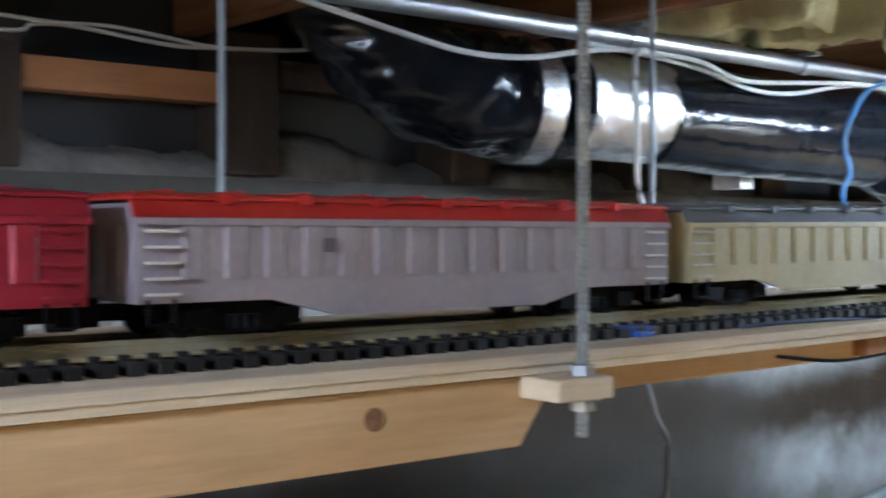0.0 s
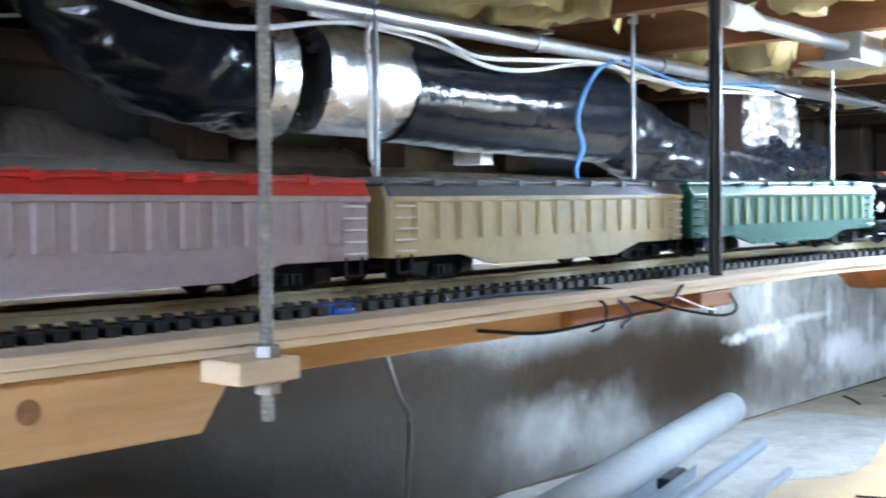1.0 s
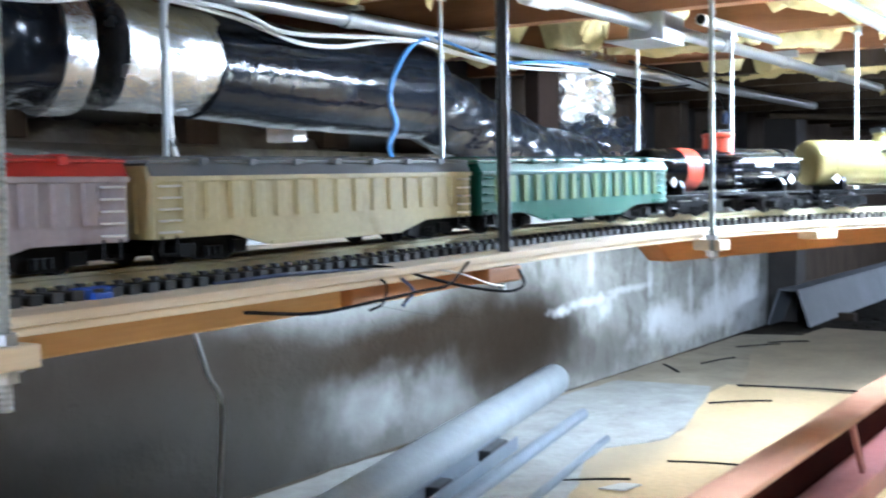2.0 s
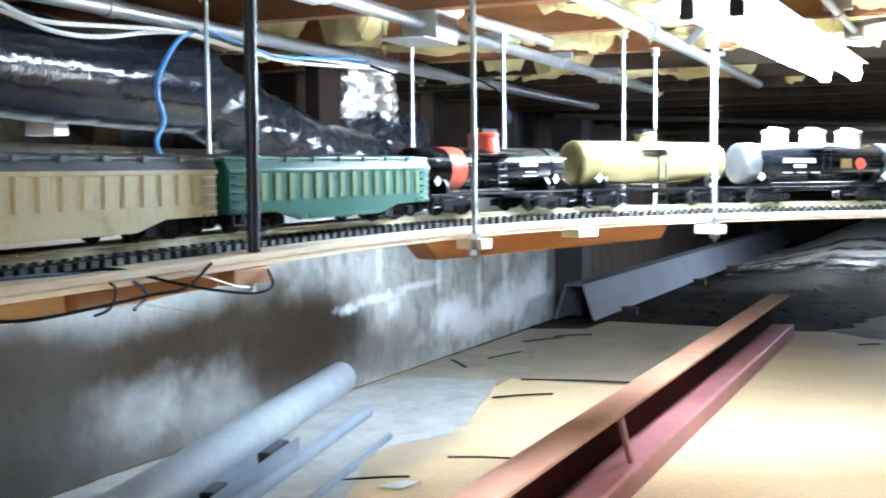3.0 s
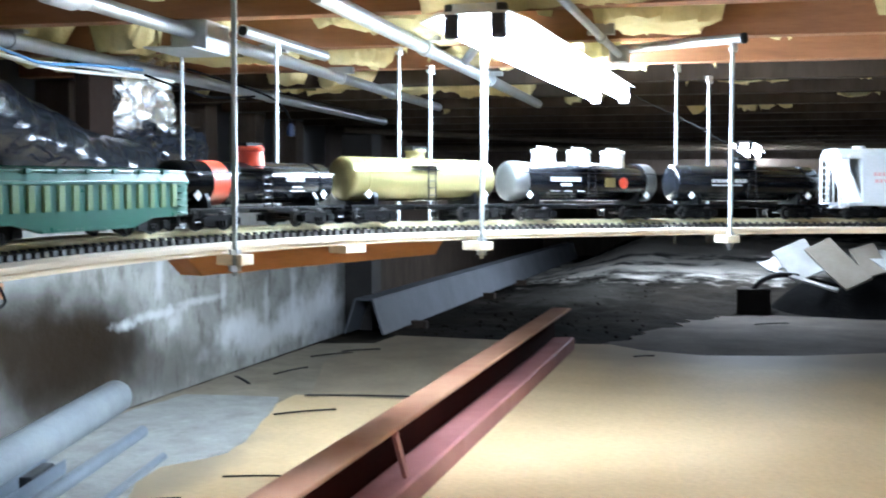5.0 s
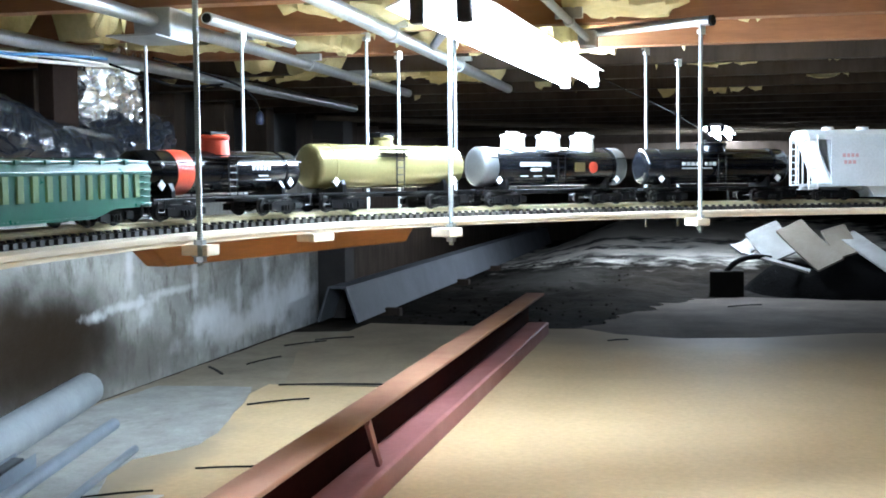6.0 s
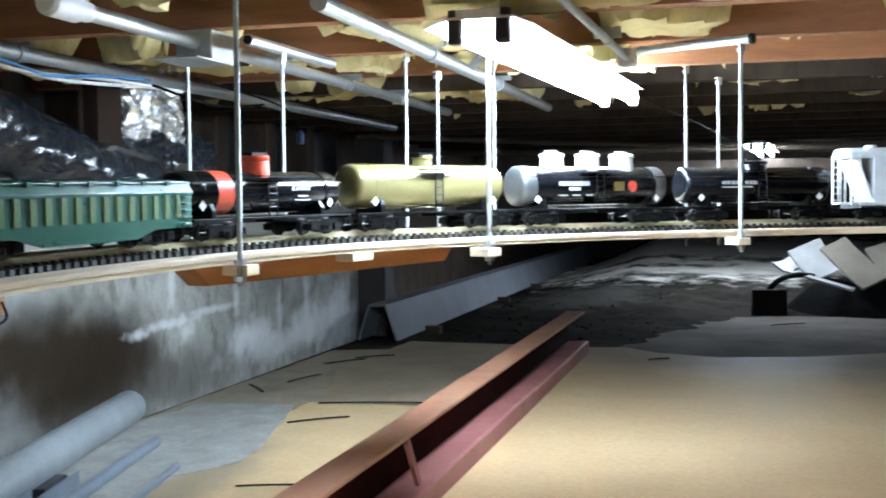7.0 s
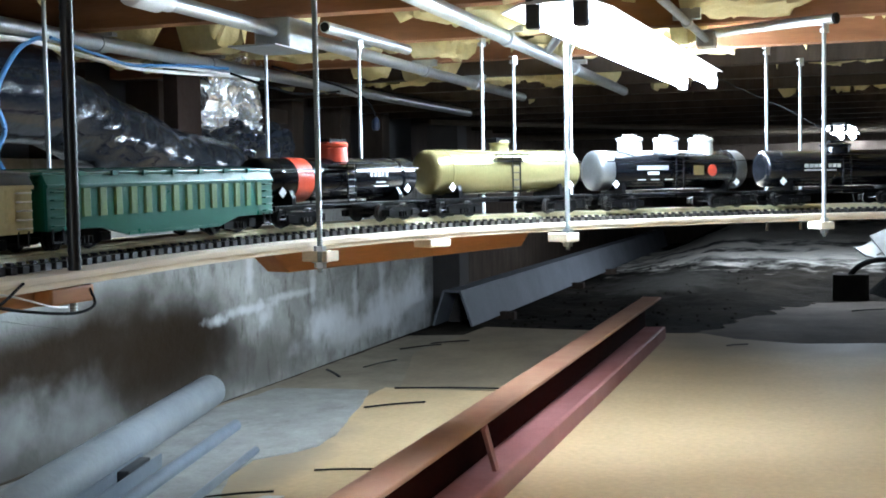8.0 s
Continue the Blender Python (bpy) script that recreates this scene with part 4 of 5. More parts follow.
# ---------------------------------------------------------------- floor things
# steel beam
beam = thing("steel_channel", "red-primed steel channel lying on its side edge on the floor", "steel beam", m=pose(1.9, 0.0, 0.003))
BL, BH = 3.03, 0.156
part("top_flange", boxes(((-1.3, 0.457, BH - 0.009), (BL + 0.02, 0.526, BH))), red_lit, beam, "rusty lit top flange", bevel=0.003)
# web shade is in its colour
part("web", boxes(((-1.3, 0.515, 0.0445), (BL, 0.5255, BH - 0.0095))), shaded_red_steel, beam, "red web with its shade painted in")
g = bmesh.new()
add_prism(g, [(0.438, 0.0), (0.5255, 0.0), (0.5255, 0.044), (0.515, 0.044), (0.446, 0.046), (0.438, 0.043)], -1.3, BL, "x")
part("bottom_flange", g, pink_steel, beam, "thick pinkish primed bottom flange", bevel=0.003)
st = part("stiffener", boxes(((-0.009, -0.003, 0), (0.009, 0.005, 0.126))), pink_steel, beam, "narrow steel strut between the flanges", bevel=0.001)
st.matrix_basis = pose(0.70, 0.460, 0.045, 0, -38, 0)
# grey trough
trough = thing("metal_trough", "long grey-painted metal trough lying upside down along the wall", "metal trough")
for name, prof in (("top_plate", [(1.318, 0.147), (1.315, 0.155), (1.395, 0.155), (1.392, 0.147)]), ("side_plate", [(1.265, 0.005), (1.3147, 0.1545), (1.3215, 0.1467), (1.275, 0.005)]),
                   ("side_plate", [(1.445, 0.005), (1.3953, 0.1545), (1.3885, 0.1467), (1.435, 0.005)])):
    g = bmesh.new()
    add_prism(g, prof, 5.16, 11.6, "x")
    part(name, g, grey_paint, trough, bevel=0.001)
for x in (5.6, 7.2, 8.3):
    tagged(part("timber_chock", boxes(((x, 1.20, -0.02), (x + 0.05, 1.50, 0.02))), old_shaded_wood, bevel=0.003), "small timber chock under the trough", "chock", "timber chocks")
# added dark upright in place of the shaded recess past the wall
tagged(part("post", boxes(((5.36, 1.38, 0.0), (5.50, 1.52, 0.86))), mat("recess_shade", (0.035, 0.03, 0.028), 0.8, scale=8), bevel=0.004), "dark upright standing for the shaded recess at the wall's end", "post")
# plastic pipe and rails
def floor_pipe(a, b, r, material, label, hollow=True):
    e = thing("plastic_pipe", label, "pipe", "pipes on the floor")
    A, B = Vector(a), Vector(b)
    g = bmesh.new()
    ring_o, ring_i = circle(r, 24), circle(r * 0.92, 24)
    d = (B - A).normalized()
    s = d.cross(Vector((0, 0, 1))).normalized()
    w = s.cross(d)
    rs = [[g.verts.new(p + s * x + w * y) for x, y in c] for p, c in ((A, ring_i), (A, ring_o), (B, ring_o), (B, ring_i), (B - d * 0.12, ring_i))]
    for P, Q in zip(rs, rs[1:]):
        for i in range(24):
            g.faces.new((P[i], P[(i + 1) % 24], Q[(i + 1) % 24], Q[i]))
    g.faces.new(rs[-1])
    g.faces.new(rs[0])
    part("tube", g, material, e, smooth=40)
    return e


floor_pipe((1.6, 1.058, 0.048), (3.28, 1.452, 0.048), 0.044, pvc, "thick pale blue-grey plastic pipe on the floor")
floor_pipe((1.6, 0.945, 0.018), (3.01, 1.232, 0.018), 0.0145, thin_pvc, "thin blue-grey plastic pipe on the floor")
floor_pipe((1.6, 0.835, 0.014), (2.79, 1.065, 0.014), 0.0085, thin_pvc, "thin grey plastic pipe on the floor")
g = bmesh.new()
add_prism(g, [(-0.022, 0), (0.022, 0), (0.022, 0.03), (0.019, 0.03), (0.019, 0.003), (-0.019, 0.003), (-0.019, 0.03), (-0.022, 0.03)], 0, 1.2, "x")
o = tagged(part("metal_channel", g, thin_pvc), "pale metal channel lying on the floor", "metal channel")
o.matrix_basis = pose(1.45, 0.957, 0.0065, 0, 0, 12.8)
# dark pieces set in the channel to show its shaded inside
for x, y, lx in ((2.53, 1.208, 0.13), (2.20, 1.132, 0.08)):
    o = tagged(part("dark_clamp", boxes(((-lx / 2, -0.013, 0.0), (lx / 2, 0.013, 0.024)), ((-lx / 2 + 0.01, -0.019, 0.006), (lx / 2 - 0.04, 0.019, 0.018))), dark_steel, bevel=0.004), "dark piece laid in the channel for its shaded inside", "clamp", "clamps")
    o.matrix_basis = pose(x, y, 0.0105, 0, 0, 13)
tagged(part("paper_scrap", ragged([(2.40, 0.90), (2.46, 0.88), (2.47, 0.84), (2.41, 0.85)], 0.006, 0.0085, 0.004, 3.0, 0.02), scrap_white), "small white paper scrap", "scrap")

# heap of scrap boards beside the soil
def slab(lx, ly, t, m, material, label, bend=0.0, name="scrap_board"):
    g = bmesh.new()
    n = 10
    A = []
    for i in range(n + 1):
        u = i / n - 0.5
        z = bend * (u * u * 4)
        A.append([g.verts.new((u * lx, v, z + w)) for v, w in ((-ly / 2, 0), (ly / 2, 0), (ly / 2, t), (-ly / 2, t))])
    for P, Q in zip(A, A[1:]):
        for i in range(4):
            g.faces.new((P[i], P[(i + 1) % 4], Q[(i + 1) % 4], Q[i]))
    g.faces.new(A[0])
    g.faces.new(A[-1][::-1])
    o = part(name, g, material, smooth=30)
    o.matrix_basis = m
    return tagged(o, label, "scrap board", "heap of scrap")


g = bmesh.new()
nn = 22
G = []
for i in range(nn + 1):
    row = []
    for j in range(nn + 1):
        u, v = i / nn * 2 - 1, j / nn * 2 - 1
        h = max(0, 1 - (u * u + v * v) ** 0.8)
        x, y = 6.95 + 0.50 * u, -0.92 + 0.62 * v
        row.append(g.verts.new((x, y, -0.02 + 0.30 * h * (0.8 + 0.5 * noise.noise((x * 5, y * 5, 0))) + 0.03 * h * noise.noise((x * 15, y * 15, 2)))))
    G.append(row)
for i in range(nn):
    for j in range(nn):
        g.faces.new((G[i][j], G[i + 1][j], G[i + 1][j + 1], G[i][j + 1]))
tagged(part("black_tarpaulin", g, tarp, smooth=40), "crumpled black tarpaulin under the scrap boards", "tarpaulin")
tagged(part("timber_block", boxes(((6.62, -0.34, -0.01), (6.76, -0.17, 0.12))), mat("dark_block", (0.022, 0.019, 0.017), 0.9, scale=9, fine=50, bump=0.4, spec=0.05), bevel=0.006), "dark timber block beside the scrap heap", "block")
def leaning(y, z, tall, wide, roll, tilt, material, label, bend=0.0, x=6.75):
    slab(tall, wide, 0.012, pose(x, y, z, 0, -tilt, 0) @ pose(0, 0, 0, 0, 0, roll), material, label, bend)


leaning(-0.485, 0.255, 0.23, 0.185, 30, 46, scrap_white, "pale bent board on the scrap heap", 0.008)
leaning(-0.665, 0.24, 0.34, 0.155, 34, 42, scrap_tan, "buff coloured board leaning on the scrap heap", 0.01, 6.72)
leaning(-0.83, 0.255, 0.20, 0.13, 22, 45, scrap_tan, "short buff board on the scrap heap", 0.01, 6.82)
leaning(-0.98, 0.20, 0.40, 0.10, 38, 36, scrap_white, "narrow pale board on the scrap heap", 0.0, 6.74)
leaning(-1.20, 0.22, 0.36, 0.22, -15, 40, scrap_white, "pale board on the scrap heap", 0.02, 6.78)
leaning(-0.36, 0.23, 0.16, 0.09, -50, 38, scrap_white, "small pale board on the scrap heap", 0.03, 6.80)
leaning(-0.50, 0.165, 0.34, 0.022, 64, 34, scrap_white, "thin pale lath on the scrap heap", 0.0, 6.62)
tagged(part("hose_coil", tube_bm([(6.67, -0.25, 0.115), (6.65, -0.30, 0.165), (6.64, -0.37, 0.192), (6.66, -0.45, 0.19), (6.74, -0.56, 0.16), (6.8, -0.7, 0.13)], 0.014), black_rubber, smooth=40), "black rubber hose on the scrap heap", "hose")
tagged(part("white_bucket", (lambda g: (add_lathe(g, [(0.0, 0.001), (0.0, 0.10), (0.26, 0.12), (0.26, 0.113), (0.02, 0.095), (0.02, 0.001)], "z", (7.2, -1.25, 0.12), 24), g)[1])(bmesh.new()), white_enamel, smooth=40), "white plastic bucket on the heap", "bucket")

# ---------------------------------------------------------------- track
track = thing("railway_track", "brass-railed garden railway track on black plastic sleepers", "railway track")
g0 = bmesh.new()
add_box(g0, (-0.0042, -0.046, 0), (0.0042, 0.046, 0.0065))
for y in (-0.029, -0.0165, 0.0165, 0.029):
    add_box(g0, (-0.0026, y - 0.003, 0.0060), (0.0026, y + 0.003, 0.0092))
tie_mesh = finish("tie", g0, tie_mat)
for side in (-0.0235, 0.0235):
    g = bmesh.new()
    add_sweep(g, line_along(S0 + 0.02, S1 - 0.02, TRACK + side, DECK + 0.0066, 0.03), [(-0.0040, 0), (0.0040, 0), (0.0036, 0.0012), (0.0009, 0.0018), (0.0009, 0.0062), (0.0018, 0.0070), (0.0018, 0.0094), (-0.0018, 0.0094), (-0.0018, 0.0070), (-0.0009, 0.0062), (-0.0009, 0.0018), (-0.0036, 0.0012)])
    part("rail", g, brass, track, "worn brass rail")

# ---------------------------------------------------------------- rolling stock
CAR_BASE = RAIL - 0.0005


def make_truck_meshes():
    g = bmesh.new()
    for y in (-0.036, 0.036):
        y0, y1 = y - 0.004, y + 0.004
        add_prism(g, [(-0.036, 0.0085), (-0.036, 0.0205), (-0.022, 0.0255), (0.022, 0.0255), (0.036, 0.0205), (0.036, 0.0085), (0.022, 0.0075), (0.014, 0.004), (-0.014, 0.004), (-0.022, 0.0075)], y0, y1)
        for x in (-0.0265, 0.0265):
            add_box(g, (x - 0.0075, y - 0.0068, 0.0085), (x + 0.0075, y + 0.0068, 0.0205))
        for x in (-0.006, 0, 0.006):
            add_rod(g, (x, y - (0.0045 if y < 0 else -0.0045), 0.0075), (x, y - (0.0045 if y < 0 else -0.0045), 0.0165), 0.0026, 8)
    add_box(g, (-0.008, -0.036, 0.014), (0.008, 0.036, 0.0225))
    for v in g.verts:
        v.co.z *= 0.74
    frame_me = finish("side_frame", g, p_blackm)
    g = bmesh.new()
    for y in (-0.0225, 0.0225):
        s = 1 if y > 0 else -1
        add_lathe(g, [(y - 0.003 * s, 0.001), (y - 0.003 * s, 0.0165), (y - 0.0012 * s, 0.0165), (y - 0.0008 * s, 0.0148), (y + 0.0035 * s, 0.0144), (y + 0.0035 * s, 0.0118), (y + 0.0022 * s, 0.011), (y + 0.0022 * s, 0.006), (y + 0.004 * s, 0.005), (y + 0.004 * s, 0.001)], "y", (0, 0, 0), 20)
    add_rod(g, (0, -0.035, 0), (0, 0.035, 0), 0.002, 8)
    for v in g.verts:
        v.co.x, v.co.z = v.co.x * 0.76, v.co.z * 0.76
    wheel_me = finish("wheelset", g, wheel_mat, 40)
    g = bmesh.new()
    add_box(g, (-0.02, -0.0045, 0.013), (0.006, 0.0045, 0.022))
    add_box(g, (0.004, -0.008, 0.010), (0.012, 0.004, 0.025))
    add_box(g, (0.010, -0.008, 0.010), (0.018, -0.004, 0.025))
    coup_me = finish("coupler", g, p_blackm, None)
    return frame_me, wheel_me, coup_me


TRUCK_ME, WHEEL_ME, COUP_ME = make_truck_meshes()


def running_gear(car, half, truck_at):
    """Two trucks with two wheelsets each, and a coupler at each end."""
    for sx in (-1, 1):
        t = part("truck", TRUCK_ME, None, car, "black sprung bogie")
        t.matrix_basis = pose(sx * truck_at, 0, 0)
        for wx in (-0.0265, 0.0265):
            w = part("wheelset", WHEEL_ME, None, t, "worn steel wheels")
            w.matrix_basis = pose(wx, 0, 0.0110)
        c = part("coupler", COUP_ME, None, car)
        c.matrix_basis = pose(sx * (half - 0.004), 0, -0.004, 0, 0, 0 if sx > 0 else 180)


TRAIN_SHIFT = 0.05


def place(s0, s1):
    a, b = along(s0 + TRAIN_SHIFT, TRACK)[0], along(s1 + TRAIN_SHIFT, TRACK)[0]
    za, zb = lift(s0 + TRAIN_SHIFT), lift(s1 + TRAIN_SHIFT)
    return pose((a[0] + b[0]) / 2, (a[1] + b[1]) / 2, CAR_BASE + (za + zb) / 2, 0, -math.degrees(math.atan2(zb - za, s1 - s0)), math.degrees(math.atan2(b[1] - a[1], b[0] - a[0])))


def marks(car, material, label, y, *rects):
    """Painted bars, one object each for each side."""
    for x0, x1, z0, z1 in rects:
        for s in (-1, 1):
            part("marking", boxes(((x0, min(s * y, s * (y + 0.0005)), z0), (x1, max(s * y, s * (y + 0.0005)), z1))), material, car, label)


def disc_mark(car, x, z, r, y, material, label, n=20, squash=1.0):
    for s in (-1, 1):
        g = bmesh.new()
        add_prism(g, [(x + a * squash, z + b) for a, b in circle(r, n)], s * y, s * (y + 0.0007))
        part("emblem", g, material, car, label)


GRAB = {}


def ladder(car, x, y, z0, z1, rungs, material, w=0.016):
    """Grab irons one above the other."""
    key = (material.name, w)
    if key not in GRAB:
        g = bmesh.new()
        add_rod(g, (-w / 2, 0, 0), (w / 2, 0, 0), 0.0009, 6)
        for e in (-1, 1):
            add_rod(g, (e * w / 2, 0, 0), (e * w / 2, 0.0042, 0), 0.0008, 6)
        GRAB[key] = finish("grab_iron", g, material)
    for i in range(rungs):
        o = part("grab_iron", GRAB[key], None, car)
        o.matrix_basis = pose(x, y, z0 + (z1 - z0) * i / (rungs - 1), 0, 0, 0 if y < 0 else 180)


def gondola(s0, s1, body, roof, rib, label, covered=True, ribs=13, ladder_mat=None):
    """A low car with a fishbelly side sill; covered ones carry a sloping shoulder and a shallow lid."""
    half = (s1 - s0) / 2 - 0.012
    car = thing("freight_car", label, "freight car", "cars of the train", place(s0, s1))
    W, TOP = 0.049, 0.072 if covered else 0.067
    T = 0.0605 if covered else TOP
    low, sill, belt = 0.0195, 0.010, 0.031
    prof = [(-half, T), (half, T), (half, low), (half - 0.075, low), (half - 0.115, sill), (-half + 0.115, sill), (-half + 0.075, low), (-half, low)]
    for s in (-1, 1):
        g = bmesh.new()
        add_prism(g, prof, s * W, s * (W - 0.003))
        part("side_wall", g, body, car, bevel=0.0006)
        # rolled lip along the bottom edge
        g = bmesh.new()
        y0, y1 = s * (W + 0.0011), s * W
        add_prism(g, [(half - 0.115, sill), (half - 0.116, sill + 0.003), (-half + 0.116, sill + 0.003), (-half + 0.115, sill)], y0, y1)
        part("sill_lip", g, body, car)
    for e in (-1, 1):
        part("end_wall", boxes(((min(e * half, e * (half - 0.003)), -W + 0.003, low), (max(e * half, e * (half - 0.003)), W - 0.003, TOP if not covered else TOP - 0.003))), body, car)
        for y in (-0.03, -0.01, 0.01, 0.03):
            part("end_post", boxes(((min(e * half, e * (half + 0.0015)), y - 0.002, low + 0.004), (max(e * half, e * (half + 0.0015)), y + 0.002, T - 0.003))), body, car)
    part("floor_pan", boxes(((-half + 0.003, -W + 0.003, low + 0.004), (half - 0.003, W - 0.003, low + 0.008)), ((-half + 0.01, -0.008, 0.0205), (half - 0.01, 0.008, low + 0.004))), p_blackm, car)
    for s in (-1, 1):
        lo, hi = sorted((s * (W - 0.002), s * (W + 0.0022)))
        part("top_rim", boxes(((-half - 0.001, lo, T - 0.0025), (half + 0.001, hi, T + 0.0012))), body, car, bevel=0.0005)
    gm = bmesh.new()
    add_prism(gm, [(-0.0066, 0), (-0.0046, -0.0014), (0.0046, -0.0014), (0.0066, 0)], belt, T - 0.0028, "z")
    rib_me = finish("rib", gm, rib)
    step = (2 * half - 0.06) / (ribs - 1)
    for i in range(ribs):
        x = -half + 0.03 + i * step
        for s in (-1, 1):
            r = part("rib", rib_me, None, car)
            r.matrix_basis = pose(x, s * W, 0, 0, 0, 0 if s < 0 else 180)
    for e in (-1, 1):
        for s in (-1, 1):
            ladder(car, e * (half - 0.013), s * (W + 0.0035), 0.024, 0.055, 5, ladder_mat or body)
            st = rods(0.0010, ((e * (half - 0.020), s * W, low + 0.002), (e * (half - 0.020), s * W, 0.009)), ((e * (half - 0.006), s * W, low + 0.002), (e * (half - 0.006), s * W, 0.009)), ((e * (half - 0.020), s * W, 0.009), (e * (half - 0.006), s * W, 0.009)), n=6)
            part("step", st, p_blackm, car)
    if covered:
        a, b = half + 0.001, W + 0.001
        for s in (-1, 1):
            g = bmesh.new()
            add_prism(g, [(s * b, T + 0.0014), (s * (b - 0.0045), TOP - 0.0015), (s * (b - 0.0075), TOP - 0.0015), (s * (b - 0.003), T + 0.0014)], -a, a, "x")
            part("shoulder", g, roof, car, "sloping painted shoulder under the lid")
        g = bmesh.new()
        lo = [(-a - 0.001, -b + 0.003), (a + 0.001, -b + 0.003), (a + 0.001, b - 0.003), (-a - 0.001, b - 0.003)]
        hi = [(-a + 0.010, -b + 0.026), (a - 0.010, -b + 0.026), (a - 0.010, b - 0.026), (-a + 0.010, b - 0.026)]
        v0, v1, v2 = [[g.verts.new((x, y, z)) for x, y in q] for q, z in ((lo, TOP - 0.0014), (lo, TOP + 0.0008), (hi, TOP + 0.0034))]
        g.faces.new(v0[::-1])
        g.faces.new(v2)
        for A, B in ((v0, v1), (v1, v2)):
            for i in range(4):
                g.faces.new((A[i], A[(i + 1) % 4], B[(i + 1) % 4], B[i]))
        lid = part("lid", g, roof, car, "shallow pitched lid", bevel=0.0006)
        gs = finish("seam", boxes(((-0.0015, -b + 0.024, TOP + 0.0030), (0.0015, b - 0.024, TOP + 0.0046))), roof)
        for i in range(9):
            o = part("seam", gs, None, lid)
            o.matrix_basis = pose(-a + 0.03 + (2 * a - 0.06) * i / 8, 0, 0)
        # hold-down clamps along the edge of the lid
        gc = finish("clamp", boxes(((-0.004, -0.0022, TOP - 0.003), (0.004, 0.0, TOP + 0.0018))), roof)
        for i in range(7):
            for s in (-1, 1):
                o = part("clamp", gc, None, lid)
                o.matrix_basis = pose(-a + 0.05 + (2 * a - 0.1) * i / 6, s * (b - 0.003), 0, 0, 0, 0 if s < 0 else 180)
    running_gear(car, half, half - 0.062)
    return car, half, W


def tank_car(s0, s1, shell, label, domes=(0.0,), dome_mat=None, end_mat=None, bands=True, z=0.0665, R=0.0335, dome_r=0.0205, dome_h=0.0205, over=0.0):
    half = (s1 - s0) / 2 - 0.013
    car = thing("tank_car", label, "tank car", "cars of the train", place(s0, s1))
    L = half - 0.012 + over
    g = bmesh.new()
    prof = [(-L, 0.0005), (-L + 0.0006, R * 0.55), (-L + 0.002, R * 0.82), (-L + 0.005, R * 0.955), (-L + 0.0085, R)]
    full = prof + [(-p[0], p[1]) for p in prof[::-1]]
    add_lathe(g, full, "x", (0, 0, z), 36)
    tank = part("tank", g, shell, car, smooth=35)
    if end_mat:
        for e in (-1, 1):
            g = bmesh.new()
            add_lathe(g, [(e * (p[0] + 0.0004 * -1), p[1] + 0.0005) for p in [(-L - 0.0006, 0.0005), *prof[1:], (-L + 0.03, R)]], "x", (0, 0, z), 36)
            part("end_cap", g, end_mat, tank, "silver painted tank end", smooth=35)
    if bands:
        for x in (-L + 0.035, L - 0.035):
            g = bmesh.new()
            add_lathe(g, [(x - 0.002, R - 0.001), (x - 0.002, R + 0.0009), (x + 0.002, R + 0.0009), (x + 0.002, R - 0.001)], "x", (0, 0, z), 36)
            part("band", g, shell, tank, smooth=30)
    dm = dome_mat or shell
    for dx in domes:
        g = bmesh.new()
        q, h = dome_r / 0.0205, R + dome_h
        add_lathe(g, [(R * 0.70, 0.0205 * q), (h - 0.0085, 0.0190 * q), (h - 0.007, 0.0205 * q), (h - 0.0035, 0.0208 * q), (h - 0.001, 0.018 * q), (h, 0.001)], "z", (dx, 0, z), 24)
        d = part("dome", g, dm, car, smooth=35)
        g = boxes(((dx - 0.013, -0.0035, z + h), (dx + 0.013, 0.0035, z + h + 0.0025)))
        if len(domes) == 1:
            add_box(g, (dx - 0.017, -0.012, z + h - 0.004), (dx + 0.015, 0.012, z + h + 0.003))
        for k in (-0.009, 0.0, 0.009):
            add_rod(g, (dx + k, 0.004, z + h - 0.0025), (dx + k, 0.004, z + h + 0.0045), 0.0022, 8)
        part("valve", g, dm if len(domes) > 1 else p_blackm, d, "" if len(domes) > 1 else "black hatch and valves")
    # walkway plate and ladder by the middle dome
    pz = z + R * 0.72
    for s in (-1, 1):
        g = boxes(((-0.034, min(s * 0.026, s * 0.043), pz), (0.034, max(s * 0.026, s * 0.043), pz + 0.0018)))
        part("platform", g, p_blackm, car, "small black walkway plate")
        g = bmesh.new()
        y = s * (R + 0.005)
        for x in (-0.008, 0.008):
            add_rod(g, (x, y, 0.028), (x, y, pz), 0.0011, 6)
        for i in range(6):
            zz = 0.031 + i * (pz - 0.035) / 5
            add_rod(g, (-0.008, y, zz), (0.008, y, zz), 0.0009, 6)
        part("ladder", g, p_blackm, car)
        g = bmesh.new()
        zr = z + R * 0.45
        yr = s * (R * 0.92 + 0.006)
        add_rod(g, (-L + 0.01, yr, zr), (L - 0.01, yr, zr), 0.0010, 6)
        for x in (-L + 0.03, -L * 0.5, L * 0.5, L - 0.03):
            add_rod(g, (x, yr, zr), (x, s * R * 0.86, zr), 0.0009, 6)
        part("handrail", g, p_blackm, car)
        for x in (-L + 0.03, L - 0.03):
            g = bmesh.new()
            add_prism(g, [(x, 0.0365), (x + 0.007, 0.0435), (x, 0.0505), (x - 0.007, 0.0435)], s * (R * 0.86 + 0.004), s * (R * 0.86 + 0.0048))
            add_box(g, (x - 0.001, min(s * R * 0.7, s * (R * 0.86 + 0.004)), 0.0425), (x + 0.001, max(s * R * 0.7, s * (R * 0.86 + 0.004)), 0.0445))
            part("placard", g, p_white, car, "small white diamond placard")
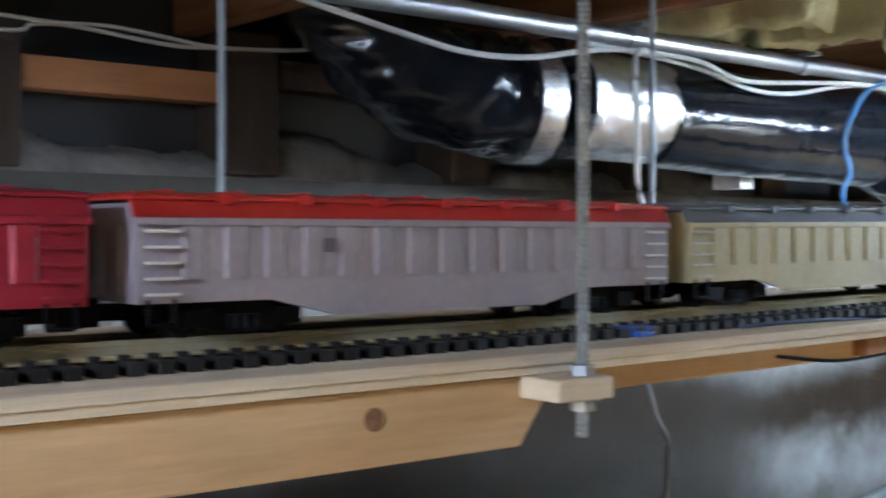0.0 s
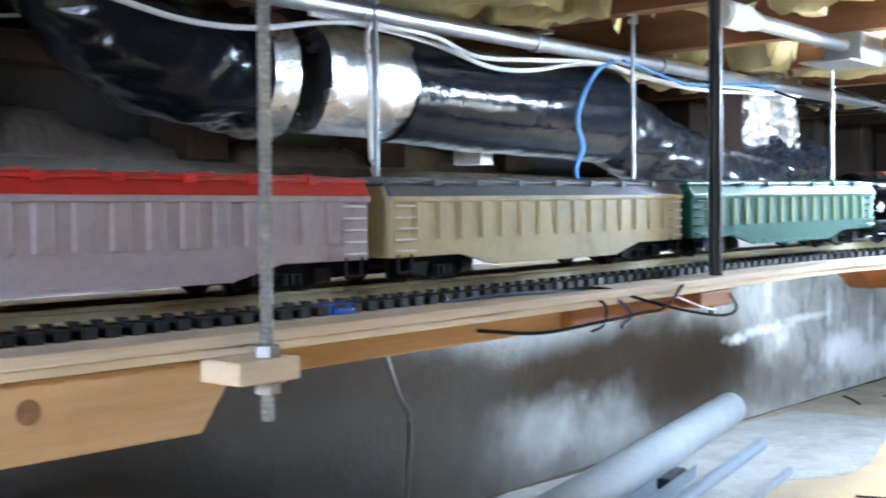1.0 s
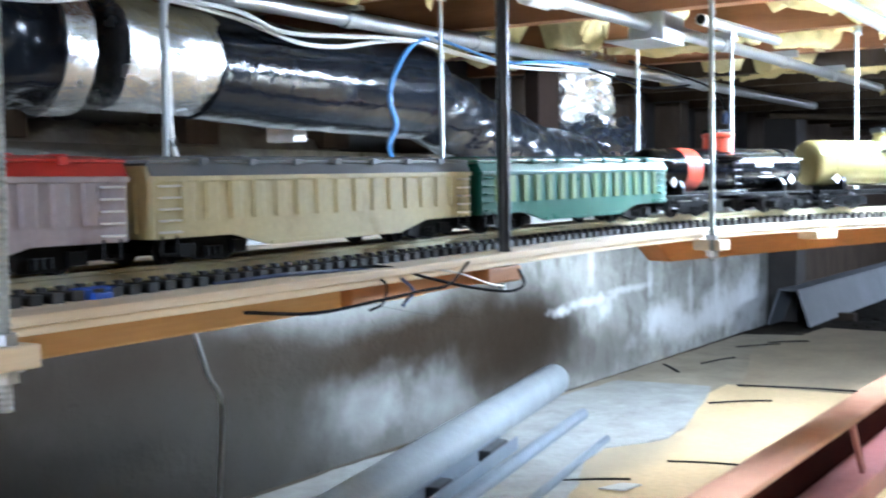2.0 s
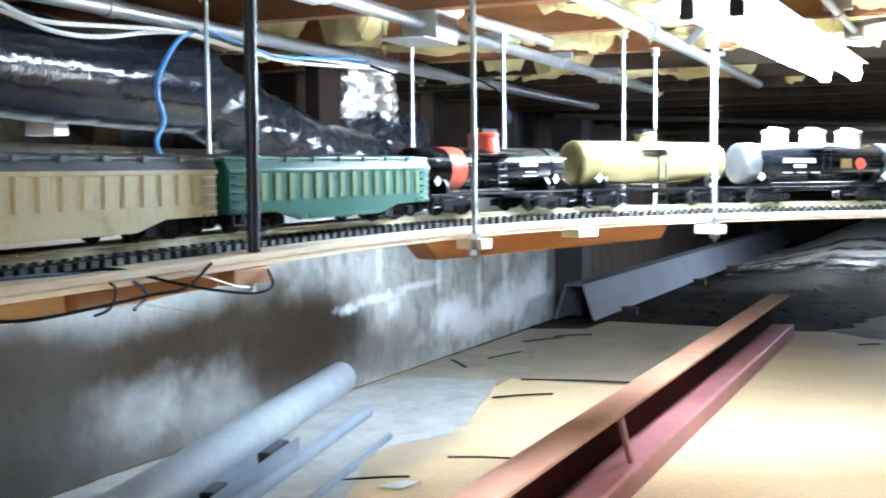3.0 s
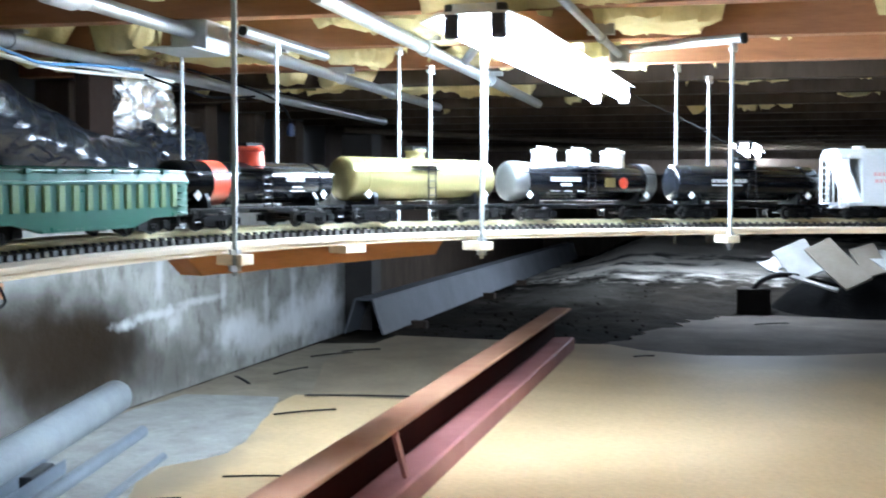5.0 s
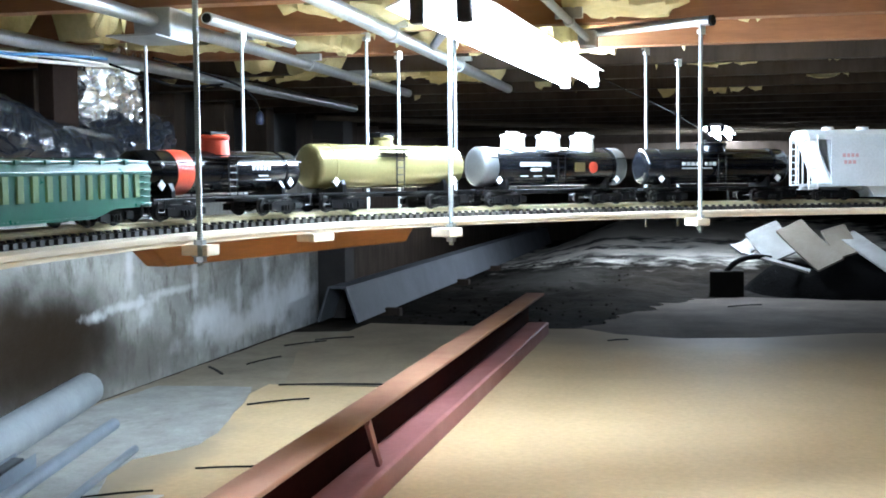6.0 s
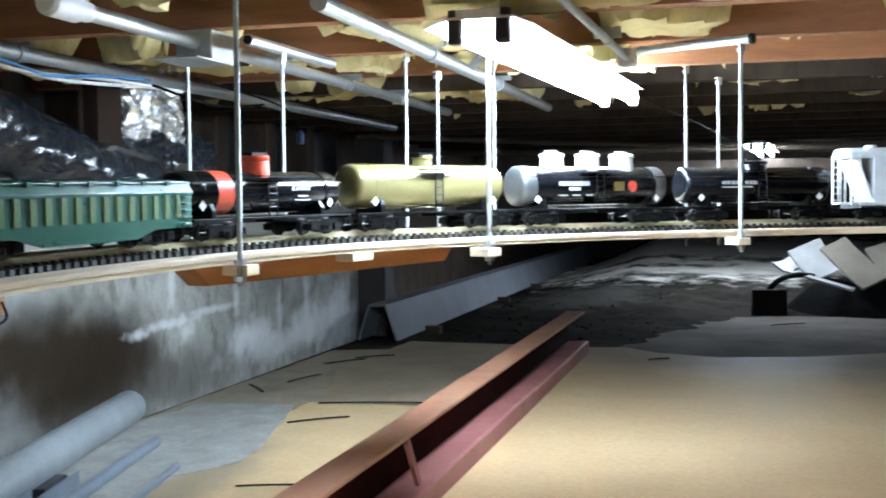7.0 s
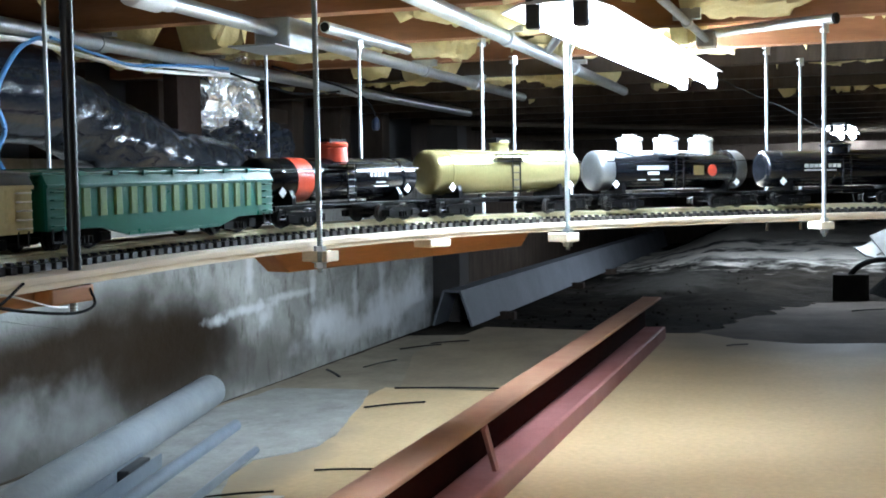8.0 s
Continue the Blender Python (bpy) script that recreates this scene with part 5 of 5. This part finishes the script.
    g = boxes(((-half, -0.010, 0.0195), (half, 0.010, 0.0265)), ((-half, -0.043, 0.0245), (half, -0.036, 0.0275)), ((-half, 0.036, 0.0245), (half, 0.043, 0.0275)),
              ((-half, -0.043, 0.0215), (-half + 0.008, 0.043, 0.026)), ((half - 0.008, -0.043, 0.0215), (half, 0.043, 0.026)), ((-0.01, -0.04, 0.020), (0.01, 0.04, 0.0245)))
    part("underframe", g, p_blackm, car, bevel=0.0006)
    for e in (-1, 1):
        g = bmesh.new()
        add_prism(g, [(-0.030, 0.026), (0.030, 0.026), (0.030, z - R * 0.8), (0.024, z - R * 0.45), (-0.024, z - R * 0.45), (-0.030, z - R * 0.8)], e * (L - 0.045), e * (L - 0.052), "x")
        part("saddle", g, p_blackm, car)
        for s in (-1, 1):
            g = bmesh.new()
            x = e * (half - 0.012)
            for xx in (x - 0.006, x + 0.006):
                add_rod(g, (xx, s * 0.043, 0.0245), (xx, s * 0.043, 0.011), 0.0010, 6)
            add_rod(g, (x - 0.006, s * 0.043, 0.011), (x + 0.006, s * 0.043, 0.011), 0.0012, 6)
            part("step", g, p_blackm, car)
    running_gear(car, half, half - 0.058)
    return car, half, R


def tank_marks(car, material, label, y, *rects, down=0.0205):
    marks(car, material, label, y, *[(a, b, c - down, d - down) for a, b, c, d in rects])


def bars(x0, n, w, gap, z0, z1):
    return [(x0 + i * (w + gap), x0 + i * (w + gap) + w, z0, z1) for i in range(n)]


# joints between the cars, from the tail to the head
J = {"o0": -1.545, "om": -1.115, "mr": -0.690 - 0.3, "rc": -0.58, "cg": -0.155, "gb": 0.262, "by": 0.605, "y3": 0.972, "3k": 1.345, "ks": 1.71, "s1": 2.26}
J["om"] = J["mr"] - 0.43
J["o0"] = J["om"] - 0.44

car, h, W = gondola(J["o0"], J["om"], p_orange, p_orange, p_orange, "bright orange open gondola car with black emblem panels", covered=False, ribs=11)
for x in (-0.068, -0.039, -0.011):
    marks(car, p_blackm, "dark painted panel", W + 0.0022, (x, x + 0.021, 0.0476, 0.060), (x + 0.002, x + 0.022, 0.0381, 0.0426))
disc_mark(car, 0.057, 0.0513, 0.0082, W + 0.0022, p_blackm, "black round-topped emblem")
marks(car, p_white, "white emblem field", W + 0.003, (0.0505, 0.0635, 0.0434, 0.0513))
marks(car, p_blackm, "small black lettering bars", W + 0.0022, *bars(0.098, 3, 0.008, 0.003, 0.0323, 0.0344), (-0.066, -0.019, 0.0207, 0.022))

car, h, W = gondola(J["om"], J["mr"], p_maroon, p_maroon2, p_maroon, "maroon covered hopper car with a round white emblem", ribs=14)
disc_mark(car, 0.105, 0.0440, 0.0152, W + 0.0022, p_white, "round white emblem", squash=0.85)
marks(car, p_maroon, "maroon cross in the emblem", W + 0.0032, (0.092, 0.118, 0.0429, 0.0451), (0.1042, 0.1058, 0.0311, 0.0568))
marks(car, p_yellow, "yellow emblem shapes", W + 0.0022, (0.006, 0.042, 0.0495, 0.0527), (0.004, 0.030, 0.0435, 0.0495), (0.016, 0.064, 0.0398, 0.0430), (0.018, 0.036, 0.0348, 0.0398), (-0.004, 0.016, 0.0206, 0.0224))
marks(car, p_white, "white lettering bars", W + 0.0022, *bars(-0.118, 1, 0.016, 0.006, 0.0531, 0.0559), *bars(-0.16, 2, 0.016, 0.009, 0.0421, 0.0449), *bars(-0.16, 2, 0.016, 0.009, 0.0357, 0.0385), *bars(-0.118, 2, 0.013, 0.015, 0.0357, 0.0385), *bars(-0.118, 2, 0.013, 0.015, 0.0302, 0.033), (-0.063, -0.050, 0.0219, 0.0238), (-0.034, -0.026, 0.0219, 0.0238))

car, h, W = gondola(J["mr"], J["rc"], p_silver, p_red, p_silver, "silver-sided covered hopper car with a bright red lid", ribs=15, ladder_mat=p_white)
marks(car, p_silver_dark, "faint dark lettering", W + 0.0024, (-0.088, -0.080, 0.044, 0.0515))
car, h, W = gondola(J["rc"], J["cg"], p_cream, p_navy, p_cream, "cream covered hopper car with a slate grey lid", ribs=15, ladder_mat=p_white)
# ribs get a paler paint than the body, holding their highlights in colour
car, h, W = gondola(J["cg"], J["gb"], p_green, p_green, paint("green_rib_light", (0.10, 0.19, 0.065)), "green ribbed covered hopper car", ribs=15)

car, h, R = tank_car(J["gb"], J["by"], p_black, "glossy black tank car with an orange-red stripe and red dome", dome_mat=p_stripe, z=0.0592, R=0.0280, dome_r=0.0215, dome_h=0.022, over=0.012)
g = bmesh.new()
add_lathe(g, [(-0.098, R - 0.001), (-0.098, R + 0.0007), (-0.068, R + 0.0007), (-0.068, R - 0.001)], "x", (0, 0, 0.0592), 36)
part("stripe", g, p_stripe, car, "broad orange-red painted stripe", smooth=30)
tank_marks(car, p_worn_white, "white lettering bars", R + 0.0006, *bars(0.045, 5, 0.006, 0.0022, 0.0865, 0.0925), (0.058, 0.078, 0.078, 0.080), (0.052, 0.084, 0.073, 0.0745), down=0.0255)
car, h, R = tank_car(J["by"], J["y3"], p_gold, "golden yellow tank car with a black underframe", dome_r=0.0165, dome_h=0.0155)
car, h, R = tank_car(J["y3"], J["3k"], p_black, "black tank car with three white domes and silver ends", domes=(-0.078, 0.0, 0.078), dome_mat=p_white, dome_r=0.0222, dome_h=0.0235, end_mat=paint("silver", (0.10, 0.103, 0.107), 0.36, metal=0.6))
tank_marks(car, p_worn_white, "white lettering bars", R + 0.0006, (-0.088, -0.022, 0.087, 0.0945), (-0.066, -0.042, 0.079, 0.0845), *bars(-0.088, 3, 0.017, 0.012, 0.070, 0.0715))
disc_mark(car, 0.075, 0.0650, 0.010, R + 0.0006, p_emblem, "round red emblem")
tank_marks(car, p_dull_yellow, "dull yellow panel", R + 0.0006, (0.033, 0.056, 0.078, 0.094))
car, h, R = tank_car(J["3k"], J["ks"], p_black, "plain glossy black tank car with a low wide dome", dome_r=0.0285, dome_h=0.0135)
tank_marks(car, p_worn_white, "white lettering bars", R + 0.0006, *bars(-0.085, 4, 0.008, 0.002, 0.088, 0.0945), *bars(-0.036, 4, 0.007, 0.002, 0.088, 0.0945)[:3], (-0.085, -0.02, 0.082, 0.0845))


def hopper(s0, s1):
    half = (s1 - s0) / 2 - 0.012
    car = thing("hopper_car", "light grey covered hopper car with large red lettering", "hopper car", "cars of the train", place(s0, s1))
    W, Z0, Z1 = 0.050, 0.032, 0.136
    L = half - 0.006
    g = bmesh.new()
    sec = [(-W, Z0), (-W, Z1 - 0.022), (-W + 0.004, Z1 - 0.010), (-W + 0.013, Z1 - 0.003), (-W + 0.028, Z1), (W - 0.028, Z1), (W - 0.013, Z1 - 0.003), (W - 0.004, Z1 - 0.010), (W, Z1 - 0.022), (W, Z0)]
    add_prism(g, sec, -L + 0.045, L - 0.045, "x")
    part("body", g, p_grey, car, smooth=30)
    for e in (-1, 1):
        # end: roof overhang, sloped sheet, posts
        g = bmesh.new()
        sec2 = [(-W, Z1 - 0.020), (-W + 0.004, Z1 - 0.010), (-W + 0.013, Z1 - 0.003), (-W + 0.028, Z1 - 0.0006), (W - 0.028, Z1 - 0.0006), (W - 0.013, Z1 - 0.003), (W - 0.004, Z1 - 0.010), (W, Z1 - 0.020)]
        add_prism(g, sec2, e * (L - 0.045), e * L, "x")
        part("end_roof", g, p_grey, car, smooth=30)
        g = bmesh.new()
        add_prism(g, [(e * (L - 0.045), Z0 + 0.002), (e * (L - 0.012), Z1 - 0.021), (e * (L - 0.015), Z1 - 0.021), (e * (L - 0.0449), Z0 + 0.012)], -W + 0.004, W - 0.004)
        part("slope_sheet", g, p_grey, car)
        for y in (-W + 0.003, -W * 0.35, W * 0.35, W - 0.003):
            part("end_post", boxes(((e * L - 0.002 * (e > 0), y - 0.002, Z0 - 0.006), (e * L + 0.002 * (e < 0), y + 0.002, Z1 - 0.019))), p_white, car)
        for s in (-1, 1):
            g = bmesh.new()
            for xx in (L - 0.001, L - 0.018):
                add_rod(g, (e * xx, s * W, Z0 - 0.012), (e * xx, s * W, Z1 - 0.012), 0.0013, 6)
            for i in range(8):
                zz = Z0 - 0.010 + i * 0.013
                add_rod(g, (e * (L - 0.018), s * W, zz), (e * (L - 0.001), s * W, zz), 0.0010, 6)
            part("end_ladder", g, p_white, car, "white end ladder")
        part("end_platform", boxes(((min(e * (L - 0.05), e * L), -W, Z0 - 0.006), (max(e * (L - 0.05), e * L), W, Z0 - 0.001))), p_grey, car)
    for i in range(7):
        x = -L + 0.05 + (2 * L - 0.1) * i / 6
        for y in (0.0,):
            g = bmesh.new()
            add_lathe(g, [(Z1 - 0.001, 0.012), (Z1 + 0.003, 0.012), (Z1 + 0.0045, 0.010), (Z1 + 0.005, 0.001)], "z", (x, y - 0.018, 0), 16)
            part("hatch", g, p_white, car, smooth=30)
    g = boxes(((-L, -0.012, 0.0195), (L, 0.012, 0.031)), ((-L + 0.045, -W - 0.0015, Z0 - 0.006), (L - 0.045, -W + 0.002, Z0 + 0.004)), ((-L + 0.045, W - 0.002, Z0 - 0.006), (L - 0.045, W + 0.0015, Z0 + 0.004)))
    part("side_sill", g, p_grey, car)
    nb = 4
    for i in range(nb):
        x = (i - (nb - 1) / 2) * (2 * L - 0.24) / nb
        g = bmesh.new()
        t = [(x - 0.038, -0.044, 0.030), (x + 0.038, -0.044, 0.030), (x + 0.038, 0.044, 0.030), (x - 0.038, 0.044, 0.030)]
        b = [(x - 0.014, -0.030, 0.006), (x + 0.014, -0.030, 0.006), (x + 0.014, 0.030, 0.006), (x - 0.014, 0.030, 0.006)]
        A, B = [g.verts.new(v) for v in t], [g.verts.new(v) for v in b]
        g.faces.new(A)
        g.faces.new(B[::-1])
        for k in range(4):
            g.faces.new((A[k], A[(k + 1) % 4], B[(k + 1) % 4], B[k]))
        bay = part("hopper_bay", g, p_grey, car, bevel=0.0008)
        part("outlet", boxes(((x - 0.017, -0.034, 0.0045), (x + 0.017, 0.034, 0.0068))), p_grey, bay)
    # large red name as letter-sized bars in two rows
    rows_ = bars(-0.102, 8, 0.0115, 0.0173, 0.083, 0.103) + bars(-0.068, 7, 0.0100, 0.0142, 0.053, 0.0735)
    marks(car, p_lett_red, "red letter-sized bar", W + 0.0004, *rows_)
    marks(car, p_lett_pink, "small faded red lettering bars", W + 0.0004, *bars(-0.190, 4, 0.006, 0.0025, 0.082, 0.089), *bars(-0.187, 3, 0.006, 0.0025, 0.069, 0.076))
    running_gear(car, half, half - 0.062)
    return car


hopper(J["ks"], J["s1"])

# sleepers, one by one in the stretch beside the camera, joined beyond it
PITCH = 0.0157
count = int((S1 - S0 - 0.06) / PITCH)
rest = bmesh.new()
for i in range(count):
    s = S0 + 0.03 + i * PITCH
    (x, y), hd = along(s, TRACK)
    m = pose(x, y, DECK + lift(s), 0, 0, hd + random.uniform(-0.5, 0.5))
    if -1.6 < s < 2.9:
        part("sleeper", tie_mesh, None, track).matrix_basis = m
    else:
        add_box(rest, (-0.0042, -0.046, 0), (0.0042, 0.046, 0.0065), m)
part("sleepers", rest, tie_mat, track)["kind"] = "stuff"
